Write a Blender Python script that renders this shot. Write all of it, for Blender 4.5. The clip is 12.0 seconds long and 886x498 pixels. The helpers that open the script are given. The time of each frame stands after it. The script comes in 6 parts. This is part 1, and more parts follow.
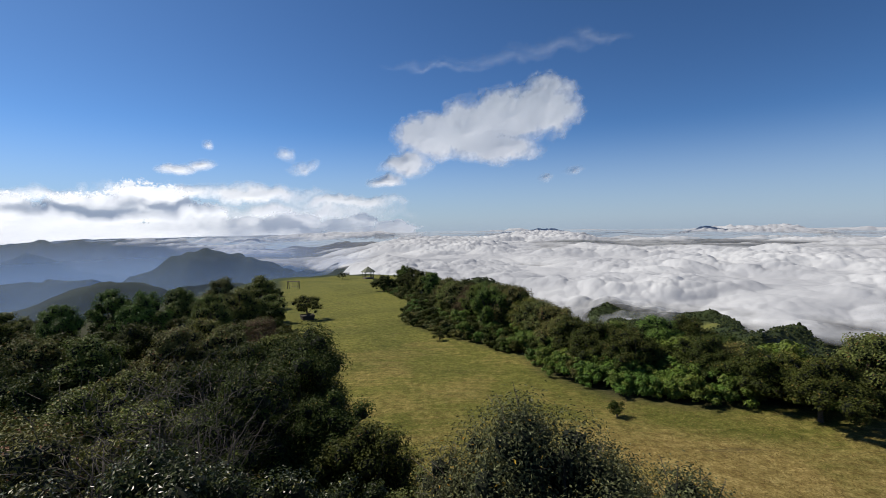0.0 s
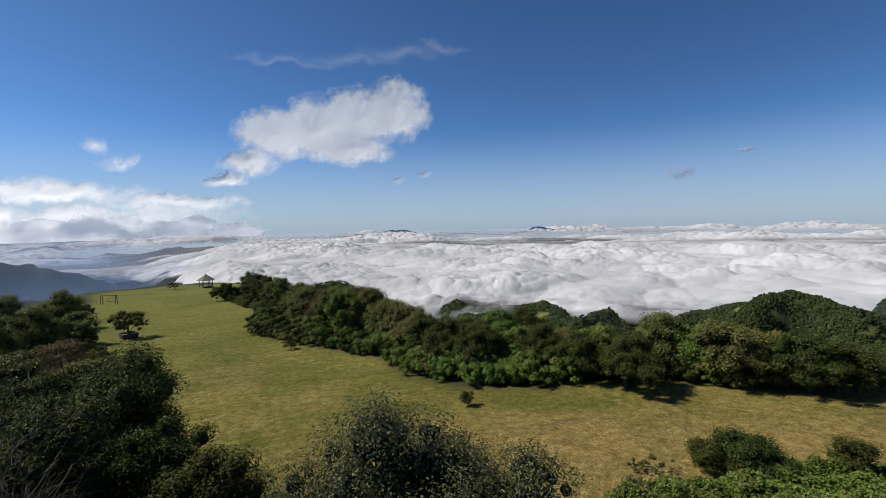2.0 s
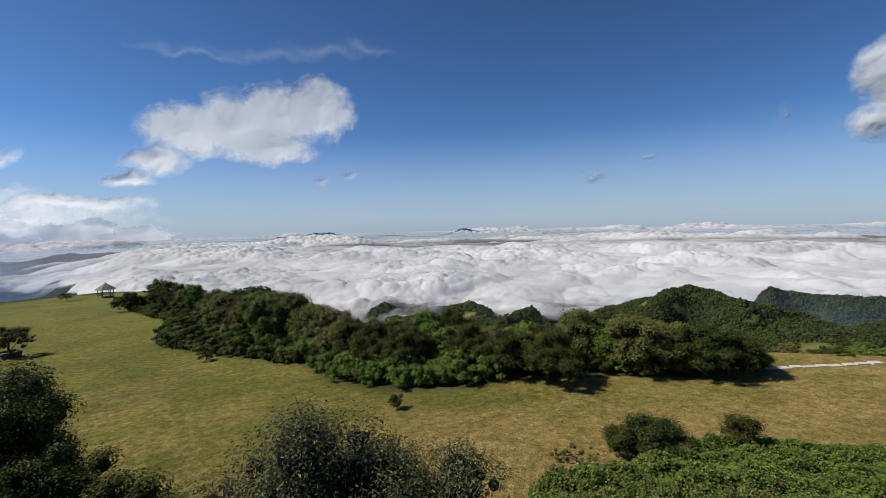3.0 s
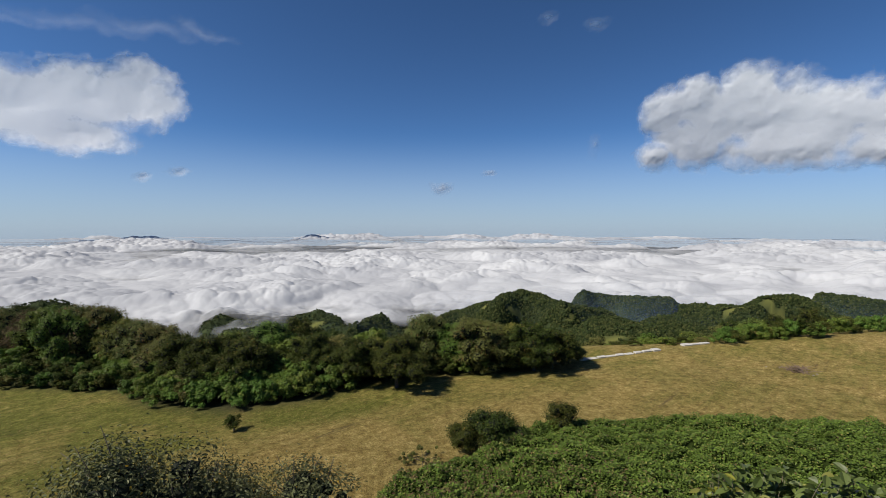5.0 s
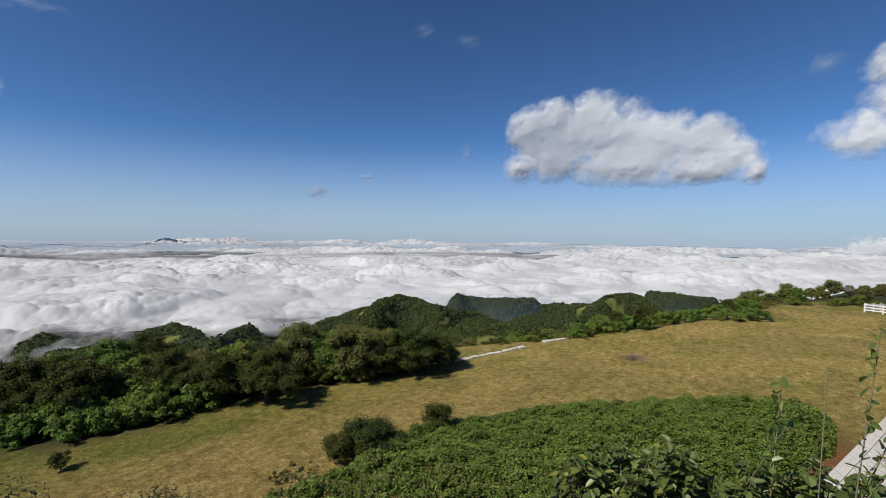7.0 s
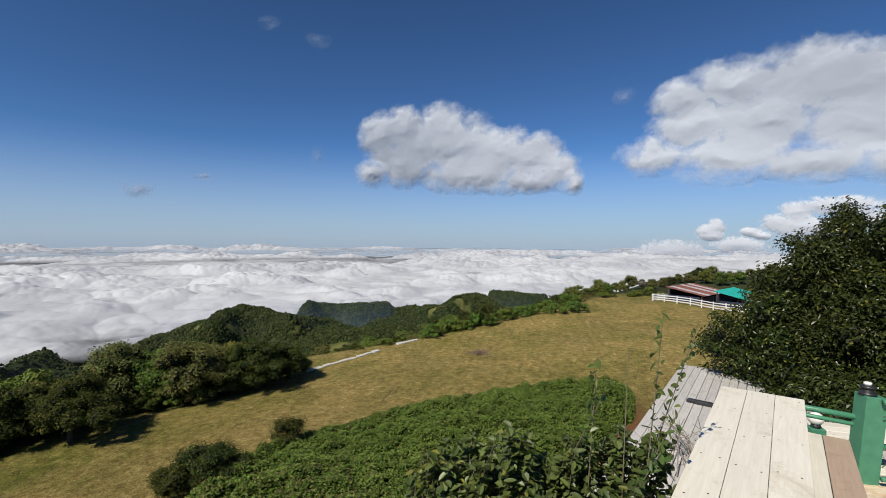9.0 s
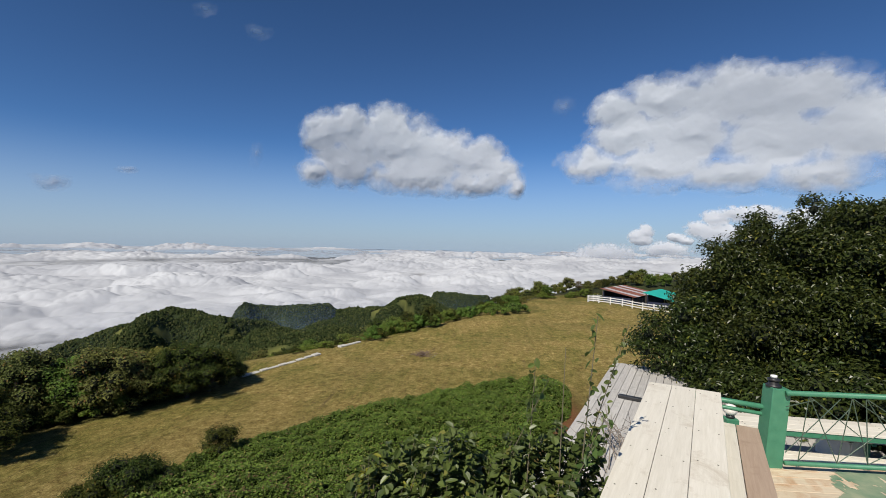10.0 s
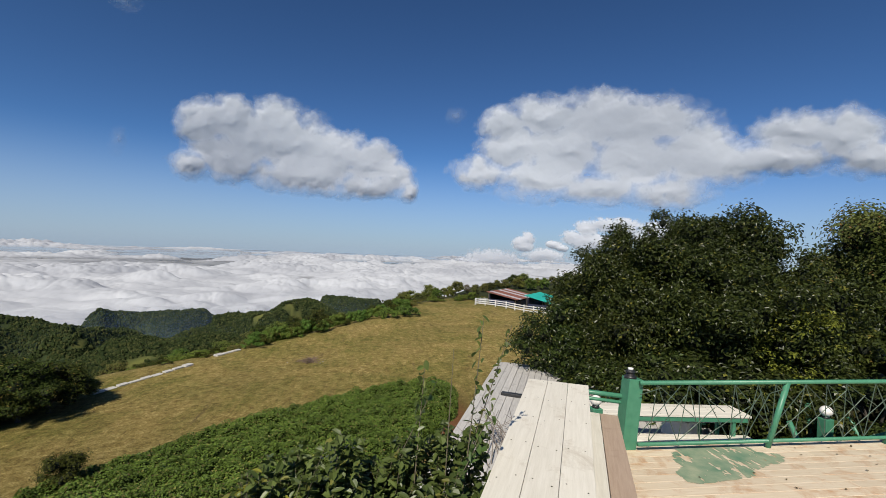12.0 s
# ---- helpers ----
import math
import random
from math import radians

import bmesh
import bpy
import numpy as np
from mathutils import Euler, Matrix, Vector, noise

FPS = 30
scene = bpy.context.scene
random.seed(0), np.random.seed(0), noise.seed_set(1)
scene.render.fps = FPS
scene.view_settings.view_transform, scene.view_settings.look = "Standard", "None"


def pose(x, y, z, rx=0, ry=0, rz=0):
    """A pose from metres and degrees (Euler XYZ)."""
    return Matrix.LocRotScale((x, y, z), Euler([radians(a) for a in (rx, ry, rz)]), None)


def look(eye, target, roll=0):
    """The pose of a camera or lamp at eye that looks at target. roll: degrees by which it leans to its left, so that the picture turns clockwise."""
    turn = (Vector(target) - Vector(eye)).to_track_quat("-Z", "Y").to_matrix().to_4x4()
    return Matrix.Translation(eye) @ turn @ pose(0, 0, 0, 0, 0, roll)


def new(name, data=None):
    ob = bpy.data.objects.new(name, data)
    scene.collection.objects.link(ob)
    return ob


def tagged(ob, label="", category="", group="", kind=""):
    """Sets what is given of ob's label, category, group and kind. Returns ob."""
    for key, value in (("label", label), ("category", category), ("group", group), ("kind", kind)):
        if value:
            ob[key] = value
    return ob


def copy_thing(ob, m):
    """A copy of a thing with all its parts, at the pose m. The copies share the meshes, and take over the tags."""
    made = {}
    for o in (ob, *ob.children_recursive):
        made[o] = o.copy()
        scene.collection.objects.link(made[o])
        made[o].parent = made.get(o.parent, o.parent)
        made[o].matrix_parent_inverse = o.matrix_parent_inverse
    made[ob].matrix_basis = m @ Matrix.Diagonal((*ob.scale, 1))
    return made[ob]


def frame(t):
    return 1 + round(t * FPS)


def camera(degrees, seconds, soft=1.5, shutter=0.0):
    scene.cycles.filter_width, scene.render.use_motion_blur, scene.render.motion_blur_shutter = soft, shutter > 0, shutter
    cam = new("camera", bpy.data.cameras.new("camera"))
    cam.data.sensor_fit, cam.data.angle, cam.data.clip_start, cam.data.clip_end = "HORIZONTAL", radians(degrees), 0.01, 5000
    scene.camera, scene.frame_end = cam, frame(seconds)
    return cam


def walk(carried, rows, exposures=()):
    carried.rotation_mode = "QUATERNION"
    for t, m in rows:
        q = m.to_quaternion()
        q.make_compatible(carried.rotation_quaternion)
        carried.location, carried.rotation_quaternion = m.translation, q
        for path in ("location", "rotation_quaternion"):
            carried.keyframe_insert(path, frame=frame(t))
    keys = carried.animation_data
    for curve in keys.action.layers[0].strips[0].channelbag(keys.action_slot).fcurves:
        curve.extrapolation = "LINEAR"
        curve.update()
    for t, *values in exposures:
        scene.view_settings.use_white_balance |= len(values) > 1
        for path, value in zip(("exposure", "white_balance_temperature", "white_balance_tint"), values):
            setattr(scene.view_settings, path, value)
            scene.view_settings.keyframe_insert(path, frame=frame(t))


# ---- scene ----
# Eye on a hilltop terrace, 2.4 m above its floor; azimuths run clockwise from +Y.
EYE = Vector((0.0, 0.0, 13.0))
TURN = ((0.0, -0.03, -3.22, -0.94), (0.5, 4.15, -3.19, -1.26), (1.0, 8.37, -3.14, -1.53), (1.5, 12.97, -3.19, -1.42),
        (2.0, 18.05, -3.33, -1.24), (2.5, 22.48, -3.40, -1.42), (3.0, 27.08, -3.27, -1.44), (5.0, 45.55, -2.61, 0.03),
        (5.5, 49.02, -2.21, 0.45), (6.0, 52.53, -2.01, 0.47), (6.5, 56.15, -1.91, 0.36), (7.0, 60.71, -1.86, 0.63),
        (9.0, 78.81, -1.16, 0.42), (9.5, 82.76, -1.06, 0.93), (10.0, 85.72, -0.87, 1.16), (10.5, 89.10, -0.72, 1.29),
        (11.0, 92.76, -0.50, 1.52), (11.5, 95.69, -0.32, 2.01), (12.0, 99.05, -0.04, 2.34))


def polar(az, el, d=1.0):
    a, e = radians(az), radians(el)
    return Vector((math.sin(a) * math.cos(e), math.cos(a) * math.cos(e), math.sin(e))) * d


cam = camera(87.7, 12.0, soft=0.3)
walk(cam, [(t, look(EYE, EYE + polar(az, el, 10), roll)) for t, az, el, roll in TURN], [(0.0, 0.0, 6900, 10), (6.0, 0.0, 6900, 10), (9.0, -0.06, 6800, 10), (12.0, -0.12, 6800, 10)])

# ---- world, sun, exposure ----
SUN_AZ, SUN_EL = -62.0, 46.0
world = bpy.data.worlds.new("sky")
scene.world = world
world.use_nodes = True
wn = world.node_tree.nodes
sky = wn.new("ShaderNodeTexSky")
sky.sky_type, sky.sun_disc = "NISHITA", False
sky.sun_elevation, sky.sun_rotation = radians(SUN_EL), radians(SUN_AZ)
sky.altitude, sky.air_density, sky.dust_density, sky.ozone_density = 2000, 0.75, 1.0, 4.0
wn["Background"].inputs["Strength"].default_value = 0.080
deep = wn.new("ShaderNodeGamma")
deep.inputs["Gamma"].default_value = 1.15
world.node_tree.links.new(sky.outputs[0], deep.inputs["Color"])
blue = wn.new("ShaderNodeMix")
blue.data_type, blue.blend_type = "RGBA", "MULTIPLY"
blue.inputs[0].default_value, blue.inputs[7].default_value = 1.0, (0.66, 0.945, 1.10, 1)
world.node_tree.links.new(deep.outputs[0], blue.inputs[6])
world.node_tree.links.new(blue.outputs[2], wn["Background"].inputs["Color"])
sun = new("sun", bpy.data.lights.new("sun", "SUN"))
sun.data.energy, sun.data.angle, sun.data.color = 5.4, radians(0.53), (1.0, 0.95, 0.87)
sun.matrix_world = look(polar(SUN_AZ, SUN_EL, 300), (0, 0, 0))
scene.view_settings.exposure = 0.0
rnd = np.random.default_rng(7)


# ---- node helpers ----
def material(name):
    m = bpy.data.materials.new(name)
    m.use_nodes = True
    return m, m.node_tree.nodes, m.node_tree.links, m.node_tree.nodes["Principled BSDF"]


def put(nodes, kind, links=None, **inputs):
    n = nodes.new("ShaderNode" + kind)
    for key, value in inputs.items():
        key = key.replace("_", " ")
        if isinstance(value, bpy.types.NodeSocket):
            links.new(value, n.inputs[key])
        else:
            n.inputs[key].default_value = value
    return n


def ramp(nodes, links, fac, stops):
    n = nodes.new("ShaderNodeValToRGB")
    el = n.color_ramp.elements
    while len(el) < len(stops):
        el.new(0.5)
    for e, (p, c) in zip(el, stops):
        e.position, e.color = p, (*c, 1) if len(c) == 3 else c
    links.new(fac, n.inputs[0])
    return n.outputs[0]


def mix(nodes, links, fac, a, b, blend="MIX"):
    n = nodes.new("ShaderNodeMix")
    n.data_type, n.blend_type = "RGBA", blend
    for sock, v in ((n.inputs[0], fac), (n.inputs[6], a), (n.inputs[7], b)):
        if isinstance(v, bpy.types.NodeSocket):
            links.new(v, sock)
        else:
            sock.default_value = v if isinstance(v, (int, float)) else (*v, 1)
    return n.outputs[2]


def fbm(nodes, links, scale, detail=6, rough=0.6, vector=None, distortion=0.0):
    n = put(nodes, "TexNoise", links, Scale=scale, Detail=detail, Roughness=rough, Distortion=distortion)
    links.new(vector if vector is not None else put(nodes, "TexCoord").outputs["Object"], n.inputs["Vector"])
    return n.outputs[0]


def leaf_material(name, dark, light, accent=None, share=0.06, gloss=0.45, trans=0.09, spec=0.12):
    m, n, l, p = material(name)
    isl = n.new("ShaderNodeNewGeometry").outputs["Random Per Island"]
    dark = [0.6 * a + 0.4 * b for a, b in zip(dark, light)]
    info = n.new("ShaderNodeObjectInfo").outputs["Random"]
    col = ramp(n, l, isl, [(0.0, dark), (0.75, light), (1.0, [c * 1.35 for c in light])])
    if accent:
        col = mix(n, l, ramp(n, l, isl, [(1 - share - 0.01, (0, 0, 0)), (1 - share, (1, 1, 1))]), col, accent)
    big = fbm(n, l, 0.6, 3)
    hsv = put(n, "HueSaturation", l, Color=col)
    l.new(ramp(n, l, info, [(0, (0.47, 0.47, 0.47)), (1, (0.52, 0.52, 0.52))]), hsv.inputs["Hue"])
    l.new(ramp(n, l, big, [(0.3, (0.75, 0.75, 0.75)), (0.7, (1.25, 1.25, 1.25))]), hsv.inputs["Value"])
    l.new(hsv.outputs[0], p.inputs["Base Color"])
    p.inputs["Roughness"].default_value = gloss
    p.inputs["Specular IOR Level"].default_value = spec
    tr = put(n, "BsdfTranslucent", l, Color=hsv.outputs[0])
    mx = put(n, "MixShader", l, Fac=trans)
    l.new(p.outputs[0], mx.inputs[1])
    l.new(tr.outputs[0], mx.inputs[2])
    l.new(mx.outputs[0], n["Material Output"].inputs["Surface"])
    return m


def plain(name, a, b, scale=8.0, rough=0.6, bump=0.1, metal=0.0, bscale=None):
    m, n, l, p = material(name)
    f = fbm(n, l, scale, 8)
    l.new(ramp(n, l, f, [(0.3, a), (0.7, b)]), p.inputs["Base Color"])
    p.inputs["Roughness"].default_value, p.inputs["Metallic"].default_value = rough, metal
    if bump:
        bp = put(n, "Bump", l, Strength=bump, Distance=0.01, Height=fbm(n, l, bscale or scale * 5, 8))
        l.new(bp.outputs[0], p.inputs["Normal"])
    return m


LEAF_DARK = leaf_material("leaf_dark", (0.010, 0.017, 0.004), (0.056, 0.073, 0.016), (0.16, 0.12, 0.03), 0.02, 0.5, 0.09, 0.06)
LEAF_MID = leaf_material("leaf_mid", (0.040, 0.057, 0.012), (0.150, 0.176, 0.036), (0.22, 0.16, 0.04), 0.03, 0.5)
LEAF_GLOSSY = leaf_material("leaf_glossy", (0.006, 0.011, 0.003), (0.038, 0.052, 0.011), (0.14, 0.14, 0.025), 0.03, 0.34, 0.07, 0.24)
LEAF_OLIVE = leaf_material("leaf_olive", (0.042, 0.050, 0.013), (0.135, 0.148, 0.040), (0.19, 0.11, 0.04), 0.05, 0.5)
LEAF_BRIGHT = leaf_material("leaf_bright", (0.034, 0.068, 0.011), (0.112, 0.180, 0.030), (0.14, 0.17, 0.04), 0.1, 0.45)
LEAF_GREY = leaf_material("leaf_grey", (0.034, 0.039, 0.016), (0.118, 0.122, 0.054), (0.34, 0.20, 0.03), 0.015, 0.45)
LEAF_YELLOW = leaf_material("leaf_yellow", (0.040, 0.060, 0.010), (0.19, 0.20, 0.030), None, 0.0, 0.45)
LEAF_BROWN = leaf_material("leaf_brown", (0.05, 0.038, 0.020), (0.13, 0.095, 0.045), None, 0.0, 0.6)
# Near-black colour of the added hulls that darken the crowns from within.
SHADE_CORE = plain("inner_foliage", (0.006, 0.009, 0.003), (0.014, 0.019, 0.006), 5, 1.0, 0.5)
BARK = plain("bark", (0.035, 0.028, 0.022), (0.10, 0.085, 0.07), 6, 0.9, 0.6)
TWIG = plain("dry_twig", (0.16, 0.13, 0.10), (0.30, 0.26, 0.22), 20, 0.8, 0.2)


# ---- mesh helpers ----
def mesh_of(name, verts, faces, mats, smooth=False):
    me = bpy.data.meshes.new(name)
    me.from_pydata([tuple(v) for v in verts] if not isinstance(verts, np.ndarray) else verts.tolist(), [], faces if not isinstance(faces, np.ndarray) else faces.tolist())
    for m in mats if isinstance(mats, (list, tuple)) else [mats]:
        me.materials.append(m)
    if smooth:
        me.shade_smooth()
    me.update()
    return me


def part(name, bm, mat, parent=None, label="", smooth=False):
    me = bpy.data.meshes.new(name)
    bm.to_mesh(me)
    bm.free()
    me.materials.append(mat)
    if smooth:
        me.shade_smooth()
    ob = new(name, me)
    ob.parent = parent
    return tagged(ob, label)


def thing(name, x, y, z, label, category, group="", rz=0.0, kind=""):
    ob = new(name)
    ob.matrix_basis = pose(x, y, z, 0, 0, rz)
    return tagged(ob, label, category, group, kind)


def tubes(paths, sides=5):
    """Verts and faces of tapered tubes; a path is a list of (point, radius)."""
    vs, fs = [], []
    for path in paths:
        base = len(vs)
        for i, (p, r) in enumerate(path):
            q = Vector(path[min(i + 1, len(path) - 1)][0]) - Vector(path[max(i - 1, 0)][0])
            q.normalize()
            a = q.orthogonal().normalized()
            b = q.cross(a)
            for k in range(sides):
                w = 2 * math.pi * k / sides
                vs.append(Vector(p) + (a * math.cos(w) + b * math.sin(w)) * r)
        for i in range(len(path) - 1):
            for k in range(sides):
                o, k2 = base + i * sides, (k + 1) % sides
                fs.append((o + k, o + k2, o + sides + k2, o + sides + k))
        fs.append(tuple(base + (len(path) - 1) * sides + k for k in range(sides)))
    return vs, fs


def leaf_mesh(name, centres, normals, length, width, mat, fold=0.25, droop=0.0, oval=False):
    """One mesh of folded leaves, pointed lozenges or, seen close, ovals with a midrib."""
    n = len(centres)
    nrm = normals / (np.linalg.norm(normals, axis=1, keepdims=True) + 1e-9)
    r = rnd.normal(size=(n, 3))
    r[:, 2] -= droop
    a = r - (r * nrm).sum(1, keepdims=True) * nrm
    a /= np.linalg.norm(a, axis=1, keepdims=True) + 1e-9
    b = np.cross(nrm, a)
    L, W = (length * rnd.uniform(0.6, 1.3, n))[:, None], (width * rnd.uniform(0.6, 1.3, n))[:, None]
    if oval:
        half = ((-0.30, 0.33, 0.8), (-0.06, 0.47, 1.0), (0.20, 0.40, 0.8), (0.38, 0.20, 0.2))
        shape = ((-0.5, 0, 0), *half, (0.5, 0, -0.7), *((p, -q, w) for p, q, w in reversed(half)))
        v = np.stack([centres + a * L * p + b * W * q + nrm * W * fold * w for p, q, w in shape], 1)
        f = (np.arange(n) * 10)[:, None, None] + np.array([(0, 5, 4, 3, 2, 1), (0, 9, 8, 7, 6, 5)])
        return mesh_of(name, v.reshape(-1, 3), f.reshape(-1, 6), mat)
    v = np.empty((n, 4, 3))
    v[:, 0] = centres - a * L * 0.5
    v[:, 1] = centres + b * W * 0.5 + nrm * W * fold
    v[:, 2] = centres + a * L * 0.5
    v[:, 3] = centres - b * W * 0.5 + nrm * W * fold
    f = np.arange(n * 4).reshape(n, 4)
    return mesh_of(name, v.reshape(-1, 3), f, mat)


def unit(n):
    d = rnd.normal(size=(n, 3))
    return d / np.linalg.norm(d, axis=1, keepdims=True)


def plant(name, label, category, h, w, leaf, mat, clumps=40, leaves=6000, low=0.12, lean=0.0, ratio=0.5, group="", trunk=True, flat=1.0, twigs=0, fill=1.0, oval=False, bark=None, jitter=0.28, core=True):
    """A tree or bush with its foot at the origin: trunk with limbs, and a crown of leaf clumps with gaps."""
    ob = thing(name, 0, 0, 0, label, category, group)
    cz, rz_ = h * (1 + low) / 2, h * (1 - low) / 2
    d = unit(clumps)
    d[:, 2] = np.where(d[:, 2] < -0.75, -d[:, 2], d[:, 2])
    rad = rnd.uniform(0.5, 0.9, clumps) * (1 + 0.25 * np.sin(3.1 * d[:, 0] + 2 * d[:, 2] + h))
    c = d * rad[:, None] * np.array([w / 2, w / 2, rz_]) + np.array([lean, 0, cz])
    cr = rnd.uniform(0.13, 0.26, clumps) * min(w, 2 * rz_) * 0.72 * (45 / clumps) ** 0.25 * fill
    per = rnd.multinomial(leaves, cr ** 2 / (cr ** 2).sum())
    idx = np.repeat(np.arange(clumps), per)
    u = unit(len(idx))
    u[:, 2] = np.where((u[:, 2] < -0.3) & (rnd.random(len(u)) < 0.6), -u[:, 2], u[:, 2])
    shell = np.where(rnd.random(len(idx)) < 0.28, rnd.uniform(0.1, 0.8, len(idx)), np.abs(rnd.normal(0.90, 0.18, len(idx))))
    p = c[idx] + u * (cr[idx] * shell)[:, None] * np.array([1, 1, 0.8 * flat])
    p[:, 2] = np.maximum(p[:, 2], 0.05)
    nr = u + np.array([0, 0, 0.5]) + jitter * rnd.normal(size=p.shape)
    crown = new("crown", leaf_mesh("crown", p, nr, leaf, leaf * ratio, mat, oval=oval))
    crown.parent = ob
    # Added dark hulls in the clumps block light and paint the crown's inner shade.
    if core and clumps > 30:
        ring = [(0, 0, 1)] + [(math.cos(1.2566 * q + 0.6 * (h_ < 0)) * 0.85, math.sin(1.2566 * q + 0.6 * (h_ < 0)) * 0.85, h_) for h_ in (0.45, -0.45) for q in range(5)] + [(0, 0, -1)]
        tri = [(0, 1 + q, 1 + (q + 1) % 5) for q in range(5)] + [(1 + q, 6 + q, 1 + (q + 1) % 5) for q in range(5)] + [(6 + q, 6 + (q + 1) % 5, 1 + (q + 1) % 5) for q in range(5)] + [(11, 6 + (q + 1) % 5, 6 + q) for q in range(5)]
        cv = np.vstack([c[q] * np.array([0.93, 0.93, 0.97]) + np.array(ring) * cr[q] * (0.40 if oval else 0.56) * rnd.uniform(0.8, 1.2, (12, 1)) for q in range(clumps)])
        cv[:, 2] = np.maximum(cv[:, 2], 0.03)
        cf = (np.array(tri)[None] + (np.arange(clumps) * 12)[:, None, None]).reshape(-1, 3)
        inner = new("inner_foliage", mesh_of("inner_foliage", cv, cf, SHADE_CORE))
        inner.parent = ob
    if trunk:
        r0 = 0.028 * h + 0.02
        top = Vector((lean * 0.8, 0, cz))
        paths = [[((0, 0, -0.3), r0 * 1.4), ((0.03 * h * lean, 0.02 * h, h * 0.15), r0), (tuple(top * 0.55), r0 * 0.75), (tuple(top), r0 * 0.4)]]
        for k in rnd.choice(clumps, min(clumps, 9 + twigs), replace=False):
            s = top * rnd.uniform(0.3, 0.9)
            e = Vector(c[k])
            mid = s.lerp(e, 0.5) + Vector((0, 0, 0.06 * h))
            paths.append([(tuple(s), r0 * 0.45), (tuple(mid), r0 * 0.28), (tuple(e), r0 * 0.1)])
            if twigs:
                for _ in range(4):
                    q = e + Vector(unit(1)[0]) * float(cr[k]) * 1.15
                    paths.append([(tuple(mid.lerp(e, 0.6)), r0 * 0.1), (tuple(q), r0 * 0.03)])
        vs, fs = tubes(paths)
        t = new("trunk", mesh_of("trunk", vs, fs, bark or BARK, True))
        t.parent = ob
    return ob


# ---- ground ----
AXIS = [((120.0, -46.0), 13.0), ((55.0, -8.0), 14.0), ((15.0, 12.0), 28.0), ((-22.0, 60.0), 33.0), ((-34.0, 150.0), 25.0), ((-36.0, 165.0), 14.0)]
HILLS = [(74, 520, -74, 90, 60), (66, 620, -104, 90, 60), (4.5, 900, -94, 75, 60), (95, 300, -36, 120, 60), (68, 300, -66, 90, 60), (63, 210, -44, 60, 50), (58, 330, -70, 60, 50),
         (95, 300, -60, 60, 60)]
# ridges: distance, half depth, and the crest's height by azimuth
RIDGES = [(310, 200, [(50, -190), (56, -78), (60, -60), (64, -52), (70, -50), (75, -54), (80, -60), (86, -72), (96, -190)]), (430, 75, [(38, -190), (41, -92), (45.3, -70), (48, -66), (50.7, -57), (52.8, -50), (54.7, -48), (57, -48.5), (59.4, -50), (60.8, -51), (62.5, -56), (65, -64), (69, -80), (74, -190)]),
          (720, 55, [(59, -190), (61.2, -100), (62.0, -86), (62.7, -80), (63.4, -86), (64.3, -90), (67.3, -87), (70, -85), (72, -82), (73, -92), (75, -120), (78, -190)]),
          (520, 75, [(71, -190), (73.4, -70), (76, -66), (78.7, -57), (80.9, -51), (82.9, -50), (85.4, -53), (88, -60), (93, -68), (100, -190)]),
          (900, 60, [(82, -190), (84.5, -92), (86, -88), (87, -86), (88.5, -87), (91, -95), (95, -190)]),
          (470, 48, [(25, -190), (28, -92), (31, -81), (33.5, -80), (36, -79), (38.4, -79), (40, -88), (42, -104), (45, -190)]),
          (640, 55, [(16, -190), (20, -122), (23, -117), (26, -119), (28.5, -113), (30.5, -118), (33, -128), (37, -190)]), (800, 50, [(16, -190), (18.5, -136), (20.2, -127), (22, -136), (29, -140), (31, -131), (33, -140), (36, -190)]),
          (2300, 260, [(-37, -330), (-34.6, -215), (-33.9, -198), (-32.3, -165), (-30.8, -132), (-28.4, -101), (-26.8, -90), (-26.0, -91), (-25.0, -103), (-23.5, -125), (-20.6, -165), (-18.1, -205), (-15.8, -240), (-12.5, -330)]),
          (1700, 170, [(-60, -290), (-48, -240), (-44.2, -219), (-41.9, -195), (-39.8, -173), (-38.0, -157), (-35.8, -152), (-33.9, -156), (-31.5, -190), (-28, -330)]),
          (3200, 220, [(-60, -120), (-48, -190), (-45.5, -165), (-44, -140), (-42.3, -106), (-40.9, -138), (-39.7, -180), (-37.6, -222), (-35.1, -276), (-32, -330)]),
          (4400, 260, [(-60, -100), (-50, -140), (-44, -110), (-41.6, -82), (-38, -66), (-35, -72), (-32.7, -76), (-28.6, -106), (-26.4, -152), (-23, -330)]),
          (560, 45, [(5, -190), (8, -86), (10, -80), (12.4, -92), (15, -110), (18, -190)])]


